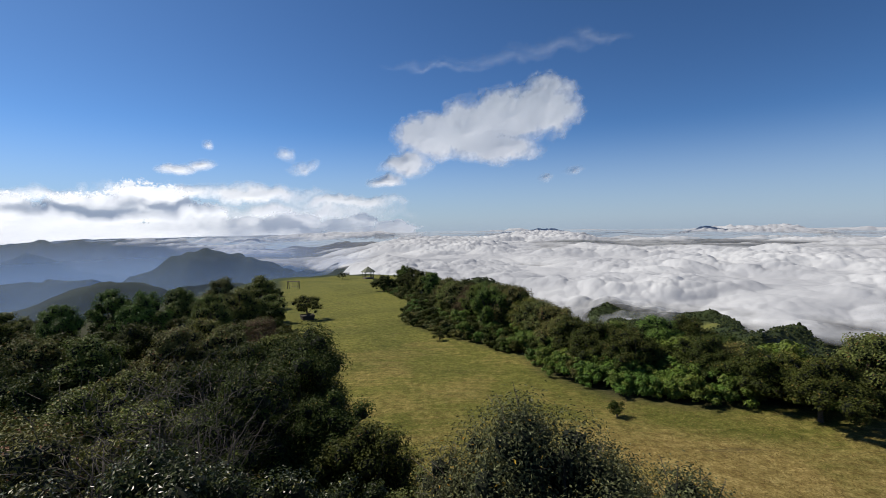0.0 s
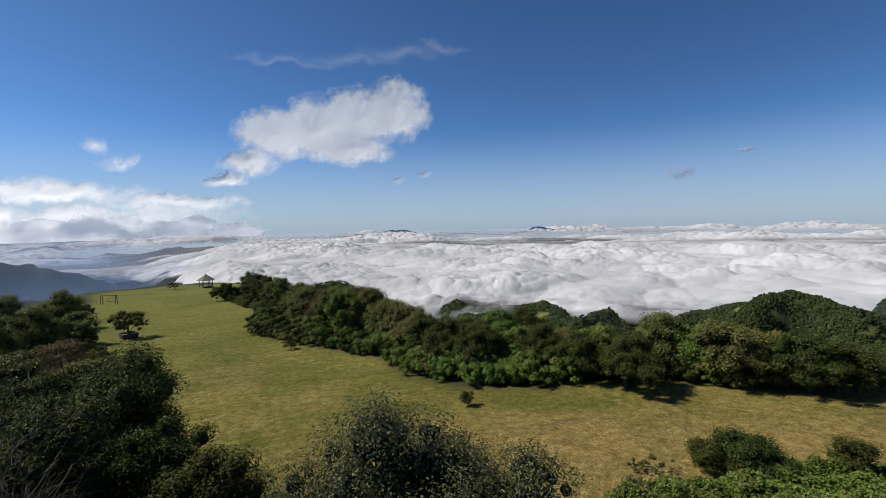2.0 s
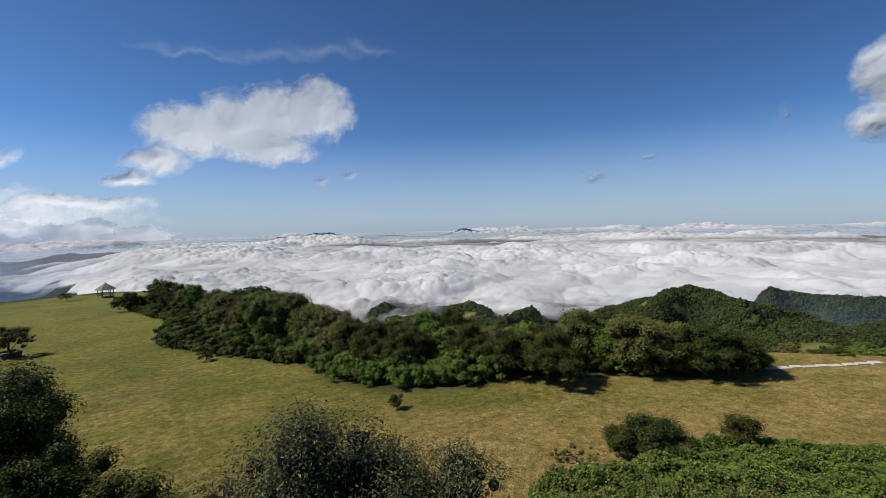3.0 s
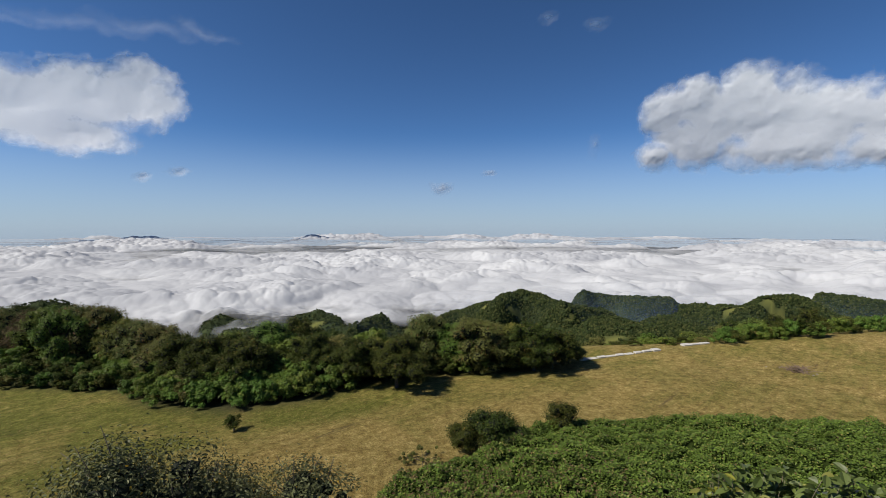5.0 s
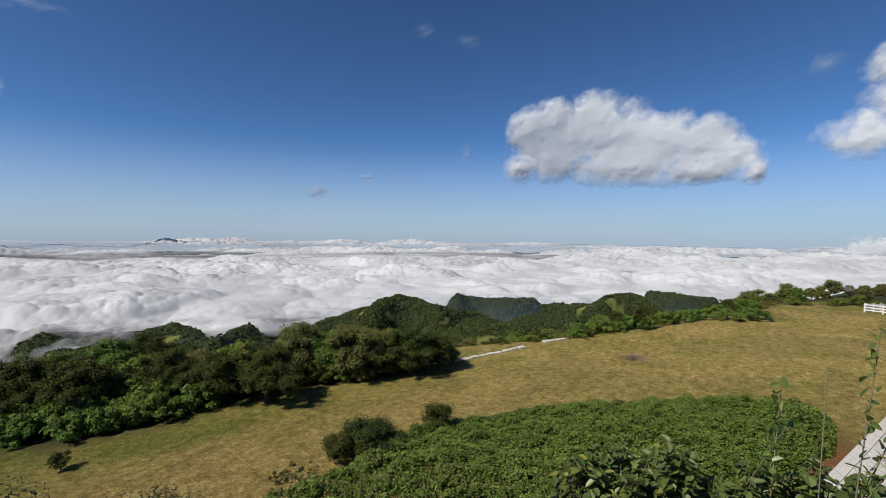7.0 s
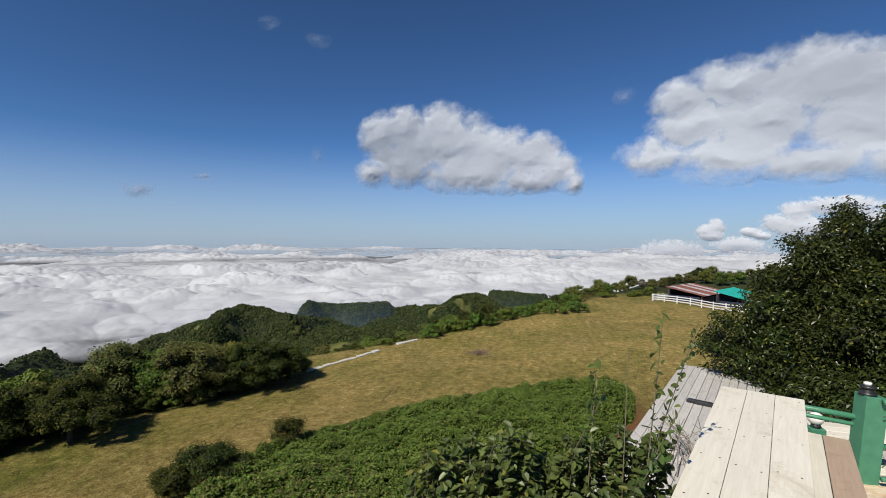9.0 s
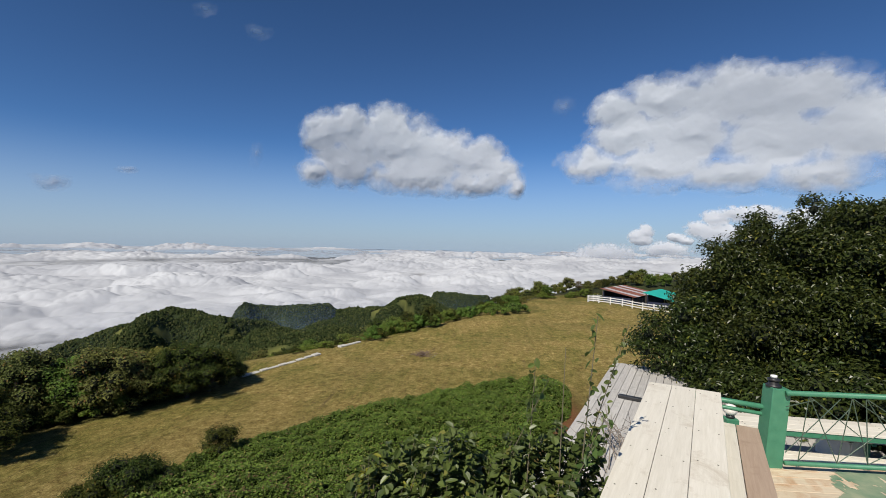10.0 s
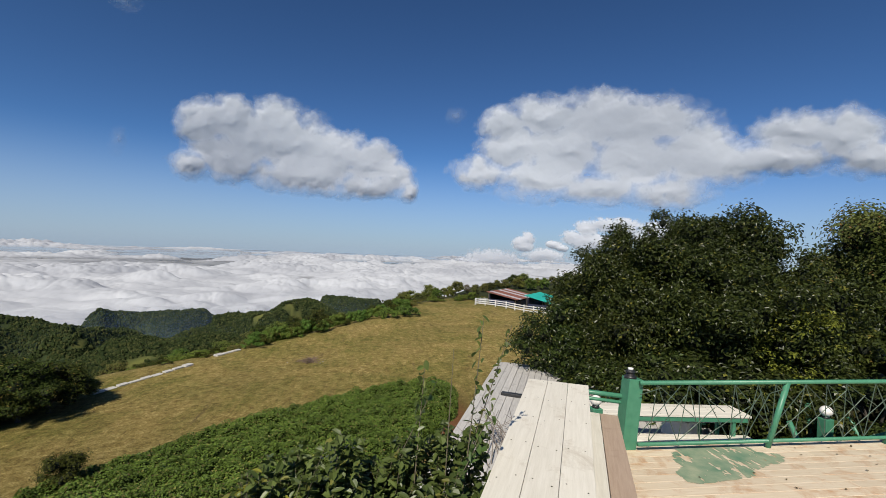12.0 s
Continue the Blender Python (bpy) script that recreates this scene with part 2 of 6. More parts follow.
def ground(x, y):
    """Height of the ground: grassy ridge with the terrace's mound, valleys and hills."""
    x, y = np.asarray(x, float), np.asarray(y, float)
    best = np.full(x.shape, 1e9)
    for ((ax, ay), wa), ((bx, by), wb) in zip(AXIS, AXIS[1:]):
        dx, dy = bx - ax, by - ay
        t = np.clip(((x - ax) * dx + (y - ay) * dy) / (dx * dx + dy * dy), 0, 1)
        s = np.hypot(x - ax - t * dx, y - ay - t * dy) - (wa + (wb - wa) * t * t * (3 - 2 * t))
        best = np.minimum(best, s)
    side = np.where(best > 0, best, 0.0)
    drop = 0.42 * (np.sqrt(side ** 2 + 36) - 6)
    lawn = 1.66 - 0.045 * np.clip(y, -80, 200) + 0.25 * np.sin(x * 0.11 + 1.0) * np.sin(y * 0.09) + 0.1 * np.sin(x * 0.31 + y * 0.23)
    lawn = lawn - 2.6 * np.exp(-(((x - 96) / 13) ** 2 + ((y + 38) / 13) ** 2))
    r = np.hypot(x, y)
    deg = np.degrees(np.arctan2(x, y))
    base = -190.0 - 140.0 * np.clip((-13 - deg) / 8, 0, 1) * np.clip((r - 700) / 600, 0, 1)
    z = np.maximum(lawn - drop, base + 15.0)
    far = base.copy()
    for az, d, top, wr, wd in HILLS:
        a = radians(az)
        u = x * math.cos(a) - y * math.sin(a)
        v = x * math.sin(a) + y * math.cos(a) - d
        g = np.exp(-0.5 * ((u / wr) ** 2 + (v / wd) ** 2))
        far = np.logaddexp(far / 5, (base + (top - base) * g) / 5) * 5
    for d, wd, crest in RIDGES:
        c = np.interp(deg + 0.5 * np.sin(r * 0.03 + d), [q[0] for q in crest], [q[1] for q in crest], left=-190, right=-190)
        far = np.logaddexp(far / 3, (base + np.maximum(c - base, 0) * np.exp(-0.5 * ((r - d - 18 * np.sin(deg * 0.7)) / wd) ** 2)) / 3) * 3
    rough = 9 * np.sin(x * 0.021 + 1.3 * np.sin(y * 0.017)) * np.sin(y * 0.019 + 0.7) + 4 * np.sin(x * 0.053 + 2 * np.sin(y * 0.031)) * np.sin(y * 0.047)
    fine = np.sin(x * 0.13 + 2 * np.sin(y * 0.06)) * np.sin(y * 0.11 + 1.5 * np.sin(x * 0.07)) + 0.6 * np.sin(x * 0.27 + y * 0.19) * np.sin(y * 0.31 - x * 0.12)
    far = far + (0.35 * rough + 1.6 * fine) * np.clip((r - 150) / 300, 0, 1) + 1.6 * rough * np.clip((r - 1200) / 900, 0, 1)
    z = np.where(side > 3, np.maximum(z, far), z)
    t = np.clip((x * 8 - y * 9) / 145, 0, 1.6)
    bank = np.minimum(13.6 - 1.02 * np.hypot(x - 8 * t, y + 9 * t), 9.3)
    k = np.clip(0.5 + 0.5 * (bank - z) / 1.4, 0, 1)
    return z + (bank - z) * k + 0.35 * k * (1 - k)


def gz(x, y):
    return float(ground(x, y))


LAWN = [(-7, 15), (-7, 25), (-10, 32), (-15.5, 44), (-20, 56), (-26, 70), (-45, 132), (-52, 150), (-36, 172), (-16, 168), (-20, 130), (-13, 105), (-7, 88),
        (-7, 66), (-3, 59), (2.5, 52), (7, 45), (7.5, 39), (11, 32), (17, 29), (22, 29.5), (26.5, 27.6), (29.5, 25), (33, 22.6), (38, 21.6), (42.5, 24.5), (50.5, 19.5), (56, 16), (62, 10),
        (72, 8), (84, -4), (95, -18), (100, -60), (40, -50), (22, -16), (22, -6), (10, 8)]


def lawn_mask(x, y, soft=1.2):
    """1 on the mown grass, 0 off it, with a soft rim."""
    pts = np.array(LAWN)
    inside = np.zeros(x.shape, bool)
    dist = np.full(x.shape, 1e9)
    for (ax, ay), (bx, by) in zip(pts, np.roll(pts, -1, 0)):
        cross = ((ay > y) != (by > y)) & (x < (bx - ax) * (y - ay) / (by - ay + 1e-9) + ax)
        inside ^= cross
        t = np.clip(((x - ax) * (bx - ax) + (y - ay) * (by - ay)) / ((bx - ax) ** 2 + (by - ay) ** 2), 0, 1)
        dist = np.minimum(dist, np.hypot(x - ax - t * (bx - ax), y - ay - t * (by - ay)))
    return np.clip(0.5 + (np.where(inside, dist, -dist) + 1.2) / soft * 0.5, 0, 1)


def meadow_mask(x, y):
    """Yellow clearings among the far woods."""
    m = np.zeros(x.shape)
    for az, d, wu, wv in ((60.7, 392, 4, 7), (61.9, 352, 4, 8), (65.2, 285, 10, 18), (68.3, 284, 8, 12), (81.6, 498, 14, 18), (72.9, 370, 5, 9), (51, 405, 7, 5), (47, 402, 6, 4), (78.2, 495, 10, 10), (65.7, 352, 6, 12),
                          (30, 482, 30, 9), (27, 500, 18, 10), (54.2, 405, 8, 7)):
        a = radians(az)
        u, v = x * math.cos(a) - y * math.sin(a), x * math.sin(a) + y * math.cos(a) - d
        u, v = u + 3.5 * np.sin(v * 0.21 + az) + 1.6 * np.sin(v * 0.55), v + 3.5 * np.sin(u * 0.4 + d)
        m = np.maximum(m, np.clip(2.4 - 2.4 * np.hypot(u / wu, v / wv) + 0.5 * np.sin(u * 0.5) * np.sin(v * 0.3), 0, 1))
    return m


def ground_material():
    m, n, l, p = material("ground")
    att = n.new("ShaderNodeAttribute")
    att.attribute_name = "cover"
    sep = put(n, "SeparateColor", l, Color=att.outputs["Color"])
    lawn, meadow, dry = sep.outputs[0], sep.outputs[1], sep.outputs[2]
    tex = put(n, "TexCoord").outputs["Object"]
    streak = put(n, "Mapping", l, Vector=tex, Rotation=(0, 0, 0.5), Scale=(0.30, 1.7, 1.0)).outputs[0]
    fine = fbm(n, l, 9.0, 8, 0.75, tex)
    mid = fbm(n, l, 1.1, 8, 0.7, streak, 0.6)
    big = fbm(n, l, 0.13, 5, 0.6, tex, 0.8)
    tuft = fbm(n, l, 1.7, 10, 0.85, tex, 0.3)
    green = ramp(n, l, tuft, [(0.36, (0.042, 0.046, 0.010)), (0.5, (0.094, 0.098, 0.022)), (0.64, (0.185, 0.165, 0.050))])
    straw = ramp(n, l, tuft, [(0.36, (0.098, 0.062, 0.020)), (0.5, (0.215, 0.160, 0.060)), (0.64, (0.38, 0.295, 0.130))])
    w = put(n, "Math", l)
    w.operation = "MULTIPLY_ADD"
    l.new(mid, w.inputs[0])
    w.inputs[1].default_value = 2.0
    l.new(dry, w.inputs[2])
    w2 = put(n, "Math", l)
    w2.operation = "MULTIPLY_ADD"
    l.new(big, w2.inputs[0])
    w2.inputs[1].default_value = 3.0
    l.new(w.outputs[0], w2.inputs[2])
    share = put(n, "MapRange", l, Value=w2.outputs[0], From_Min=2.35, From_Max=3.55)
    grass = mix(n, l, share.outputs[0], green, straw)
    spots = ramp(n, l, fbm(n, l, 0.55, 6, 0.7, streak), [(0.60, (0, 0, 0)), (0.72, (0.8, 0.8, 0.8))])
    grass = mix(n, l, spots, grass, (0.085, 0.062, 0.032))
    worn = ramp(n, l, fbm(n, l, 0.34, 7, 0.75, tex, 0.5), [(0.62, (0, 0, 0)), (0.76, (0.8, 0.8, 0.8))])
    grass = mix(n, l, worn, grass, (0.24, 0.19, 0.095))
    shade = ramp(n, l, fbm(n, l, 0.06, 5, 0.65, tex, 1.0), [(0.3, (0.84, 0.90, 0.80)), (0.7, (1.42, 1.38, 1.30))])
    grass = mix(n, l, 1.0, grass, shade, "MULTIPLY")
    grain = ramp(n, l, fine, [(0.34, (0.55, 0.57, 0.52)), (0.66, (1.42, 1.40, 1.40))])
    grass = mix(n, l, 1.0, grass, grain, "MULTIPLY")
    soil = ramp(n, l, fbm(n, l, 2.5, 8), [(0.3, (0.02, 0.024, 0.010)), (0.7, (0.055, 0.05, 0.026))])
    woods = ramp(n, l, fbm(n, l, 0.07, 8, 0.7, tex), [(0.35, (0.014, 0.023, 0.009)), (0.65, (0.048, 0.064, 0.024))])
    woods = mix(n, l, ramp(n, l, fbm(n, l, 0.006, 8, 0.75, tex, 0.6), [(0.60, (0, 0, 0)), (0.68, (0.5, 0.5, 0.5))]), woods, (0.06, 0.07, 0.028))
    r = put(n, "VectorMath", l)
    r.operation = "LENGTH"
    l.new(tex, r.inputs[0])
    away = put(n, "MapRange", l, Value=r.outputs["Value"], From_Min=60.0, From_Max=160.0).outputs[0]
    # Woods turn dark bluish with distance: the haze's tint is put into their colour.
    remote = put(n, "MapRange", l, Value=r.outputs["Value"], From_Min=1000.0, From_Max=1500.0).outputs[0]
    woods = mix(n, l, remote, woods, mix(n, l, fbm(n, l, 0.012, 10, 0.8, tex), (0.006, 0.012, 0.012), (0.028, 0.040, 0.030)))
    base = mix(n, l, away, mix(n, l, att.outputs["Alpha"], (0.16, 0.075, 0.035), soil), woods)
    base = mix(n, l, lawn, base, grass)
    base = mix(n, l, meadow, base, mix(n, l, fine, (0.085, 0.098, 0.024), (0.17, 0.165, 0.05)))
    l.new(base, p.inputs["Base Color"])
    p.inputs["Roughness"].default_value = 0.95
    p.inputs["Specular IOR Level"].default_value = 0.1
    bp = put(n, "Bump", l, Strength=0.9, Distance=0.12, Height=fbm(n, l, 5.0, 10, 0.8, tex))
    l.new(bp.outputs[0], p.inputs["Normal"])
    return m


def build_ground():
    az = np.radians(np.concatenate([np.arange(-60, 150, 0.4), np.arange(150, 300, 3.0)]))
    r = np.concatenate([np.linspace(1, 60, 75), np.geomspace(61, 4950, 150)])
    A, Rr = np.meshgrid(az, r, indexing="ij")
    x, y = Rr * np.sin(A), Rr * np.cos(A)
    z = ground(x, y)
    na, nr = A.shape
    i, j = np.meshgrid(np.arange(na), np.arange(nr - 1), indexing="ij")
    i2 = (i + 1) % na
    f = np.stack([i * nr + j, i * nr + j + 1, i2 * nr + j + 1, i2 * nr + j], -1).reshape(-1, 4)
    v = np.stack([x, y, z], -1).reshape(-1, 3)
    v = np.vstack([v, [[0, 0, gz(0, 0)]]])
    cap = [((k + 1) % na * nr, len(v) - 1, k * nr) for k in range(na)]
    me = mesh_of("ground", v, f.tolist() + cap, ground_material(), True)
    att = me.color_attributes.new("cover", "FLOAT_COLOR", "POINT")
    X, Y = v[:, 0], v[:, 1]
    dry = np.clip(0.75 - (Y - 5) / 40, -0.35, 0.50) + 0.85 * np.exp(-((X - 15) / 15) ** 2 - ((Y - 15) / 9) ** 2)
    dry = dry + 0.16 * np.clip((X - 26) / 14, 0, 1) - 0.25 * np.clip((14 - X) / 10, 0, 1) * np.clip((Y - 18) / 8, 0, 1) + 0.6 * np.exp(-((X + 3) / 11) ** 2 - ((Y - 46) / 15) ** 2) + 0.35 * np.exp(-((X - 30) / 16) ** 2 - ((Y - 12) / 9) ** 2)
    bare = np.clip(1.6 * np.exp(-((X - 28) / 6) ** 2 - ((Y + 5.2) / 2.0) ** 2), 0, 1)
    col = np.stack([lawn_mask(X, Y) * (1 - bare), meadow_mask(X, Y), dry, np.minimum(np.clip((np.hypot(X - 17, Y + 3) - 7) / 4, 0, 1), 1 - bare)], -1).astype(np.float32)
    att.data.foreach_set("color", col.ravel())
    return tagged(new("ground", me), "grassy ridge above forested valleys and hills", "ground", kind="structure")


build_ground()


# ---- clouds ----
def vnoise(x, y, z=0.0, seed=0):
    """Smooth value noise on arrays."""
    xi, yi = np.floor(x).astype(np.int64), np.floor(y).astype(np.int64)
    fx, fy = x - xi, y - yi
    fx, fy = fx * fx * fx * (fx * (fx * 6 - 15) + 10), fy * fy * fy * (fy * (fy * 6 - 15) + 10)

    def h(a, b):
        k = (a * 374761393 + b * 668265263 + seed * 2147483647) & 0x7FFFFFFF
        k = ((k ^ (k >> 13)) * 1274126177) & 0x7FFFFFFF
        k = ((k ^ (k >> 16)) * 668265263) & 0x7FFFFFFF
        return (k & 0xFFFFF) / 0xFFFFF

    return (h(xi, yi) * (1 - fx) + h(xi + 1, yi) * fx) * (1 - fy) + (h(xi, yi + 1) * (1 - fx) + h(xi + 1, yi + 1) * fx) * fy


def octaves(x, y, n=5, seed=0, gain=0.5, billow=False):
    out, amp, tot = 0.0, 1.0, 0.0
    for k in range(n):
        c, s = math.cos(0.7 * k), math.sin(0.7 * k)
        v = vnoise(x * c - y * s + 13.7 * k, x * s + y * c - 7.1 * k, seed=seed + k)
        out = out + amp * (np.abs(2 * v - 1) if billow else v)
        tot += amp
        amp *= gain
        x, y = x * 2.03, y * 2.03
    return out / tot


def puffs(x, y, seed=0):
    """Rounded heads: 1 at the middle of each, falling to 0 between them."""
    xi, yi = np.floor(x).astype(np.int64), np.floor(y).astype(np.int64)
    near, second = np.full(x.shape, 9.0), np.full(x.shape, 9.0)
    for a in (-1, 0, 1):
        for b in (-1, 0, 1):
            k = ((xi + a) * 374761393 + (yi + b) * 668265263 + seed * 974711) & 0x7FFFFFFF
            k = ((k ^ (k >> 13)) * 1274126177) & 0x7FFFFFFF
            k2 = ((k ^ (k >> 15)) * 668265263) & 0x7FFFFFFF
            size = 0.75 + 0.5 * ((k >> 3) & 0xFF) / 255
            q = (np.square(x - xi - a - (k & 0xFFFF) / 65535) + np.square(y - yi - b - (k2 & 0xFFFF) / 65535)) * size
            second = np.minimum(second, np.maximum(near, q))
            near = np.minimum(near, q)
    return np.sqrt(np.clip(1.05 - 0.85 * near, 0.02, 2)) - 0.07 * np.exp(-18 * (np.sqrt(second) - np.sqrt(near)) ** 2)


def cloud_material(name, albedo=0.92, trans=0.45, bscale=0.02, dist=10.0, fine=0.01, shade=0.6, grain=0.003):
    """Sunlit water droplets: scatters to both sides; the stored density fades it out at the rim."""
    m, n, l, p = material(name)
    n.remove(p)
    tex = put(n, "TexCoord").outputs["Object"]
    # Mottled grey in the colour stands in for soft shading inside the cloud.
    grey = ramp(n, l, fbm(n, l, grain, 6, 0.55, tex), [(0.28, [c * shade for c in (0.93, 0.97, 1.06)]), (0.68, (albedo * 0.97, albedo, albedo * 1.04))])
    bp = put(n, "Bump", l, Strength=0.25, Distance=dist, Height=fbm(n, l, bscale, 6, 0.55, tex))
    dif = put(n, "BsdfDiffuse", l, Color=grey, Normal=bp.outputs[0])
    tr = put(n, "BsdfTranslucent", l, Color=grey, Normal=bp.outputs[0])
    mx = put(n, "MixShader", l, Fac=trans)
    l.new(dif.outputs[0], mx.inputs[1])
    l.new(tr.outputs[0], mx.inputs[2])
    att = n.new("ShaderNodeAttribute")
    att.attribute_name = "thickness"
    ns = fbm(n, l, fine, 7, 0.65, tex)
    var = put(n, "MapRange", l, Value=ns, From_Min=0.25, From_Max=0.75, To_Min=0.55, To_Max=1.6)
    al = put(n, "Math", l)
    al.operation, al.use_clamp = "MULTIPLY", True
    l.new(var.outputs[0], al.inputs[0])
    l.new(att.outputs["Fac"], al.inputs[1])
    hole = put(n, "BsdfTransparent", l)
    out = put(n, "MixShader", l, Fac=al.outputs[0])
    l.new(hole.outputs[0], out.inputs[1])
    l.new(mx.outputs[0], out.inputs[2])
    l.new(out.outputs[0], n["Material Output"].inputs["Surface"])
    return m


# Copies for clouds against the sun are paler and more translucent, to look backlit.
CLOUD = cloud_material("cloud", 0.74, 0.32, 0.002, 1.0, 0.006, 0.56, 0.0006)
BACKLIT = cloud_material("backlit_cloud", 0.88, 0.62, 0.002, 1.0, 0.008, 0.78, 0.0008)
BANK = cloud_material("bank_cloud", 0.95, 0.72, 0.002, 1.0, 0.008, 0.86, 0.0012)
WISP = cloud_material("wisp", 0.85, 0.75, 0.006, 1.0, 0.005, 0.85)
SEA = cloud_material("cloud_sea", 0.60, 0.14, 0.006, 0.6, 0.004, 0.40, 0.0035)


def grid_mesh(name, pts, density, mat):
    na, nb = density.shape
    i, j = np.meshgrid(np.arange(na - 1), np.arange(nb - 1), indexing="ij")
    keep = np.maximum.reduce([density[:-1, :-1], density[1:, :-1], density[:-1, 1:], density[1:, 1:]]) > 0.0
    f = np.stack([i * nb + j, (i + 1) * nb + j, (i + 1) * nb + j + 1, i * nb + j + 1], -1)[keep]
    used, inv = np.unique(f, return_inverse=True)
    me = mesh_of(name, pts.reshape(-1, 3)[used], inv.reshape(-1, 4), mat, True)
    me.attributes.new("thickness", "FLOAT", "POINT").data.foreach_set("value", density.ravel()[used].astype(np.float32))
    return me


def sea_level(r):
    return -138 + 66 * np.clip((r - 500) / 4300, 0, 1) ** 0.6


def cloud_sea():
    """Billows whose size grows with their distance; between the heads the cover is thin and lets the dark valley through."""
    az = np.radians(np.arange(-52, 128, 0.13))
    r = np.geomspace(480, 4900, 520)
    A, Rr = np.meshgrid(az, r, indexing="ij")
    x, y = Rr * np.sin(A), Rr * np.cos(A)
    deg, lr = np.degrees(A), np.log(Rr)
    far = np.clip((Rr - 900) / 2400, 0, 1)
    u = A + 0.035 * (octaves(A * 9, lr * 9, 3, 5) - 0.5)
    v = lr + 0.06 * (octaves(A * 9, lr * 9, 3, 9) - 0.5)
    rough = np.clip(2.6 * (octaves(A * 5, lr * 7, 3, 61) - 0.32), 0.25, 1.05)
    lanes = octaves(A * 6, lr * 22, 3, 73)
    rise = 0.0
    for k, (freq, near_amp, far_amp) in enumerate(((7, 0.024, 0.0010), (15, 0.018, 0.0036), (33, 0.0090, 0.0096), (74, 0.0034, 0.0098), (165, 0.0008, 0.0046))):
        c = np.clip(puffs(u * freq + 3.1 * k, v * freq * 0.8, 11 + k) - 0.15, 0, 1)
        rise = rise + (near_amp + (far_amp - near_amp) * far) * c * (rough if k else 1.0)
    towers = np.clip((Rr - 3000) / 900, 0, 1) * np.clip(6 * (octaves(A * 14, lr * 16, 3, 47) - 0.55), 0, 1) * 0.0025 * puffs(u * 40, v * 30, 49)
    lift = rise * np.clip(0.35 + 1.5 * lanes + 0.6 * (1 - far), 0.72, 1.08) + towers
    sums = np.cumsum(np.pad(lift, ((46, 45), (0, 0)), mode="edge"), axis=0)
    around = (sums[91:] - sums[:-91]) / 91
    level = lift.mean(axis=0, keepdims=True) * (1 - 0.8 * far) + around * 0.8 * far
    z = sea_level(Rr) - 6 + Rr * (lift - 0.9 * level) * np.clip((4800 - Rr) / 500, 0.15, 1)
    z = z - 66 * np.clip((-7 - deg) / 8, 0, 1) * np.clip((4700 - Rr) / 2300, 0, 1)
    g = ground(x, y)
    edge = 680 + 330 * octaves(x * 0.006, y * 0.006, 5, 31) + np.interp(deg, [-42, -31, -28, -17.0, -13.0, -8], [3900, 3000, 1650, 1560, 1000, 0]) + np.clip((deg - 112) * 70, 0, 1500)
    z = z - 18 * (1 - np.clip((Rr - edge) / 300, 0, 1)) ** 2
    thick = np.clip((lift - 0.0080) / 0.0080, 0.20, 1.7)
    thick = thick - 0.35 * np.clip((deg - 82) / 18, 0, 1) * np.clip((Rr - 1500) / 1000, 0, 1)
    thick = np.maximum(thick + (1.7 - thick) * np.clip((1700 - Rr) / 900, 0, 1) * 0.75, 0.1)
    den = np.clip((Rr - edge + 90) / 230, 0, 1.0) * thick
    den = den * np.clip((z - g) / 26 + 0.1, 0, 1)
    den[Rr > 4800] = 1.0
    me = grid_mesh("cloud_sea", np.stack([x, y, z], -1), den, SEA)
    return tagged(new("cloud_sea", me), "sea of white billowing clouds filling the valleys", "cloud sea", kind="stuff")


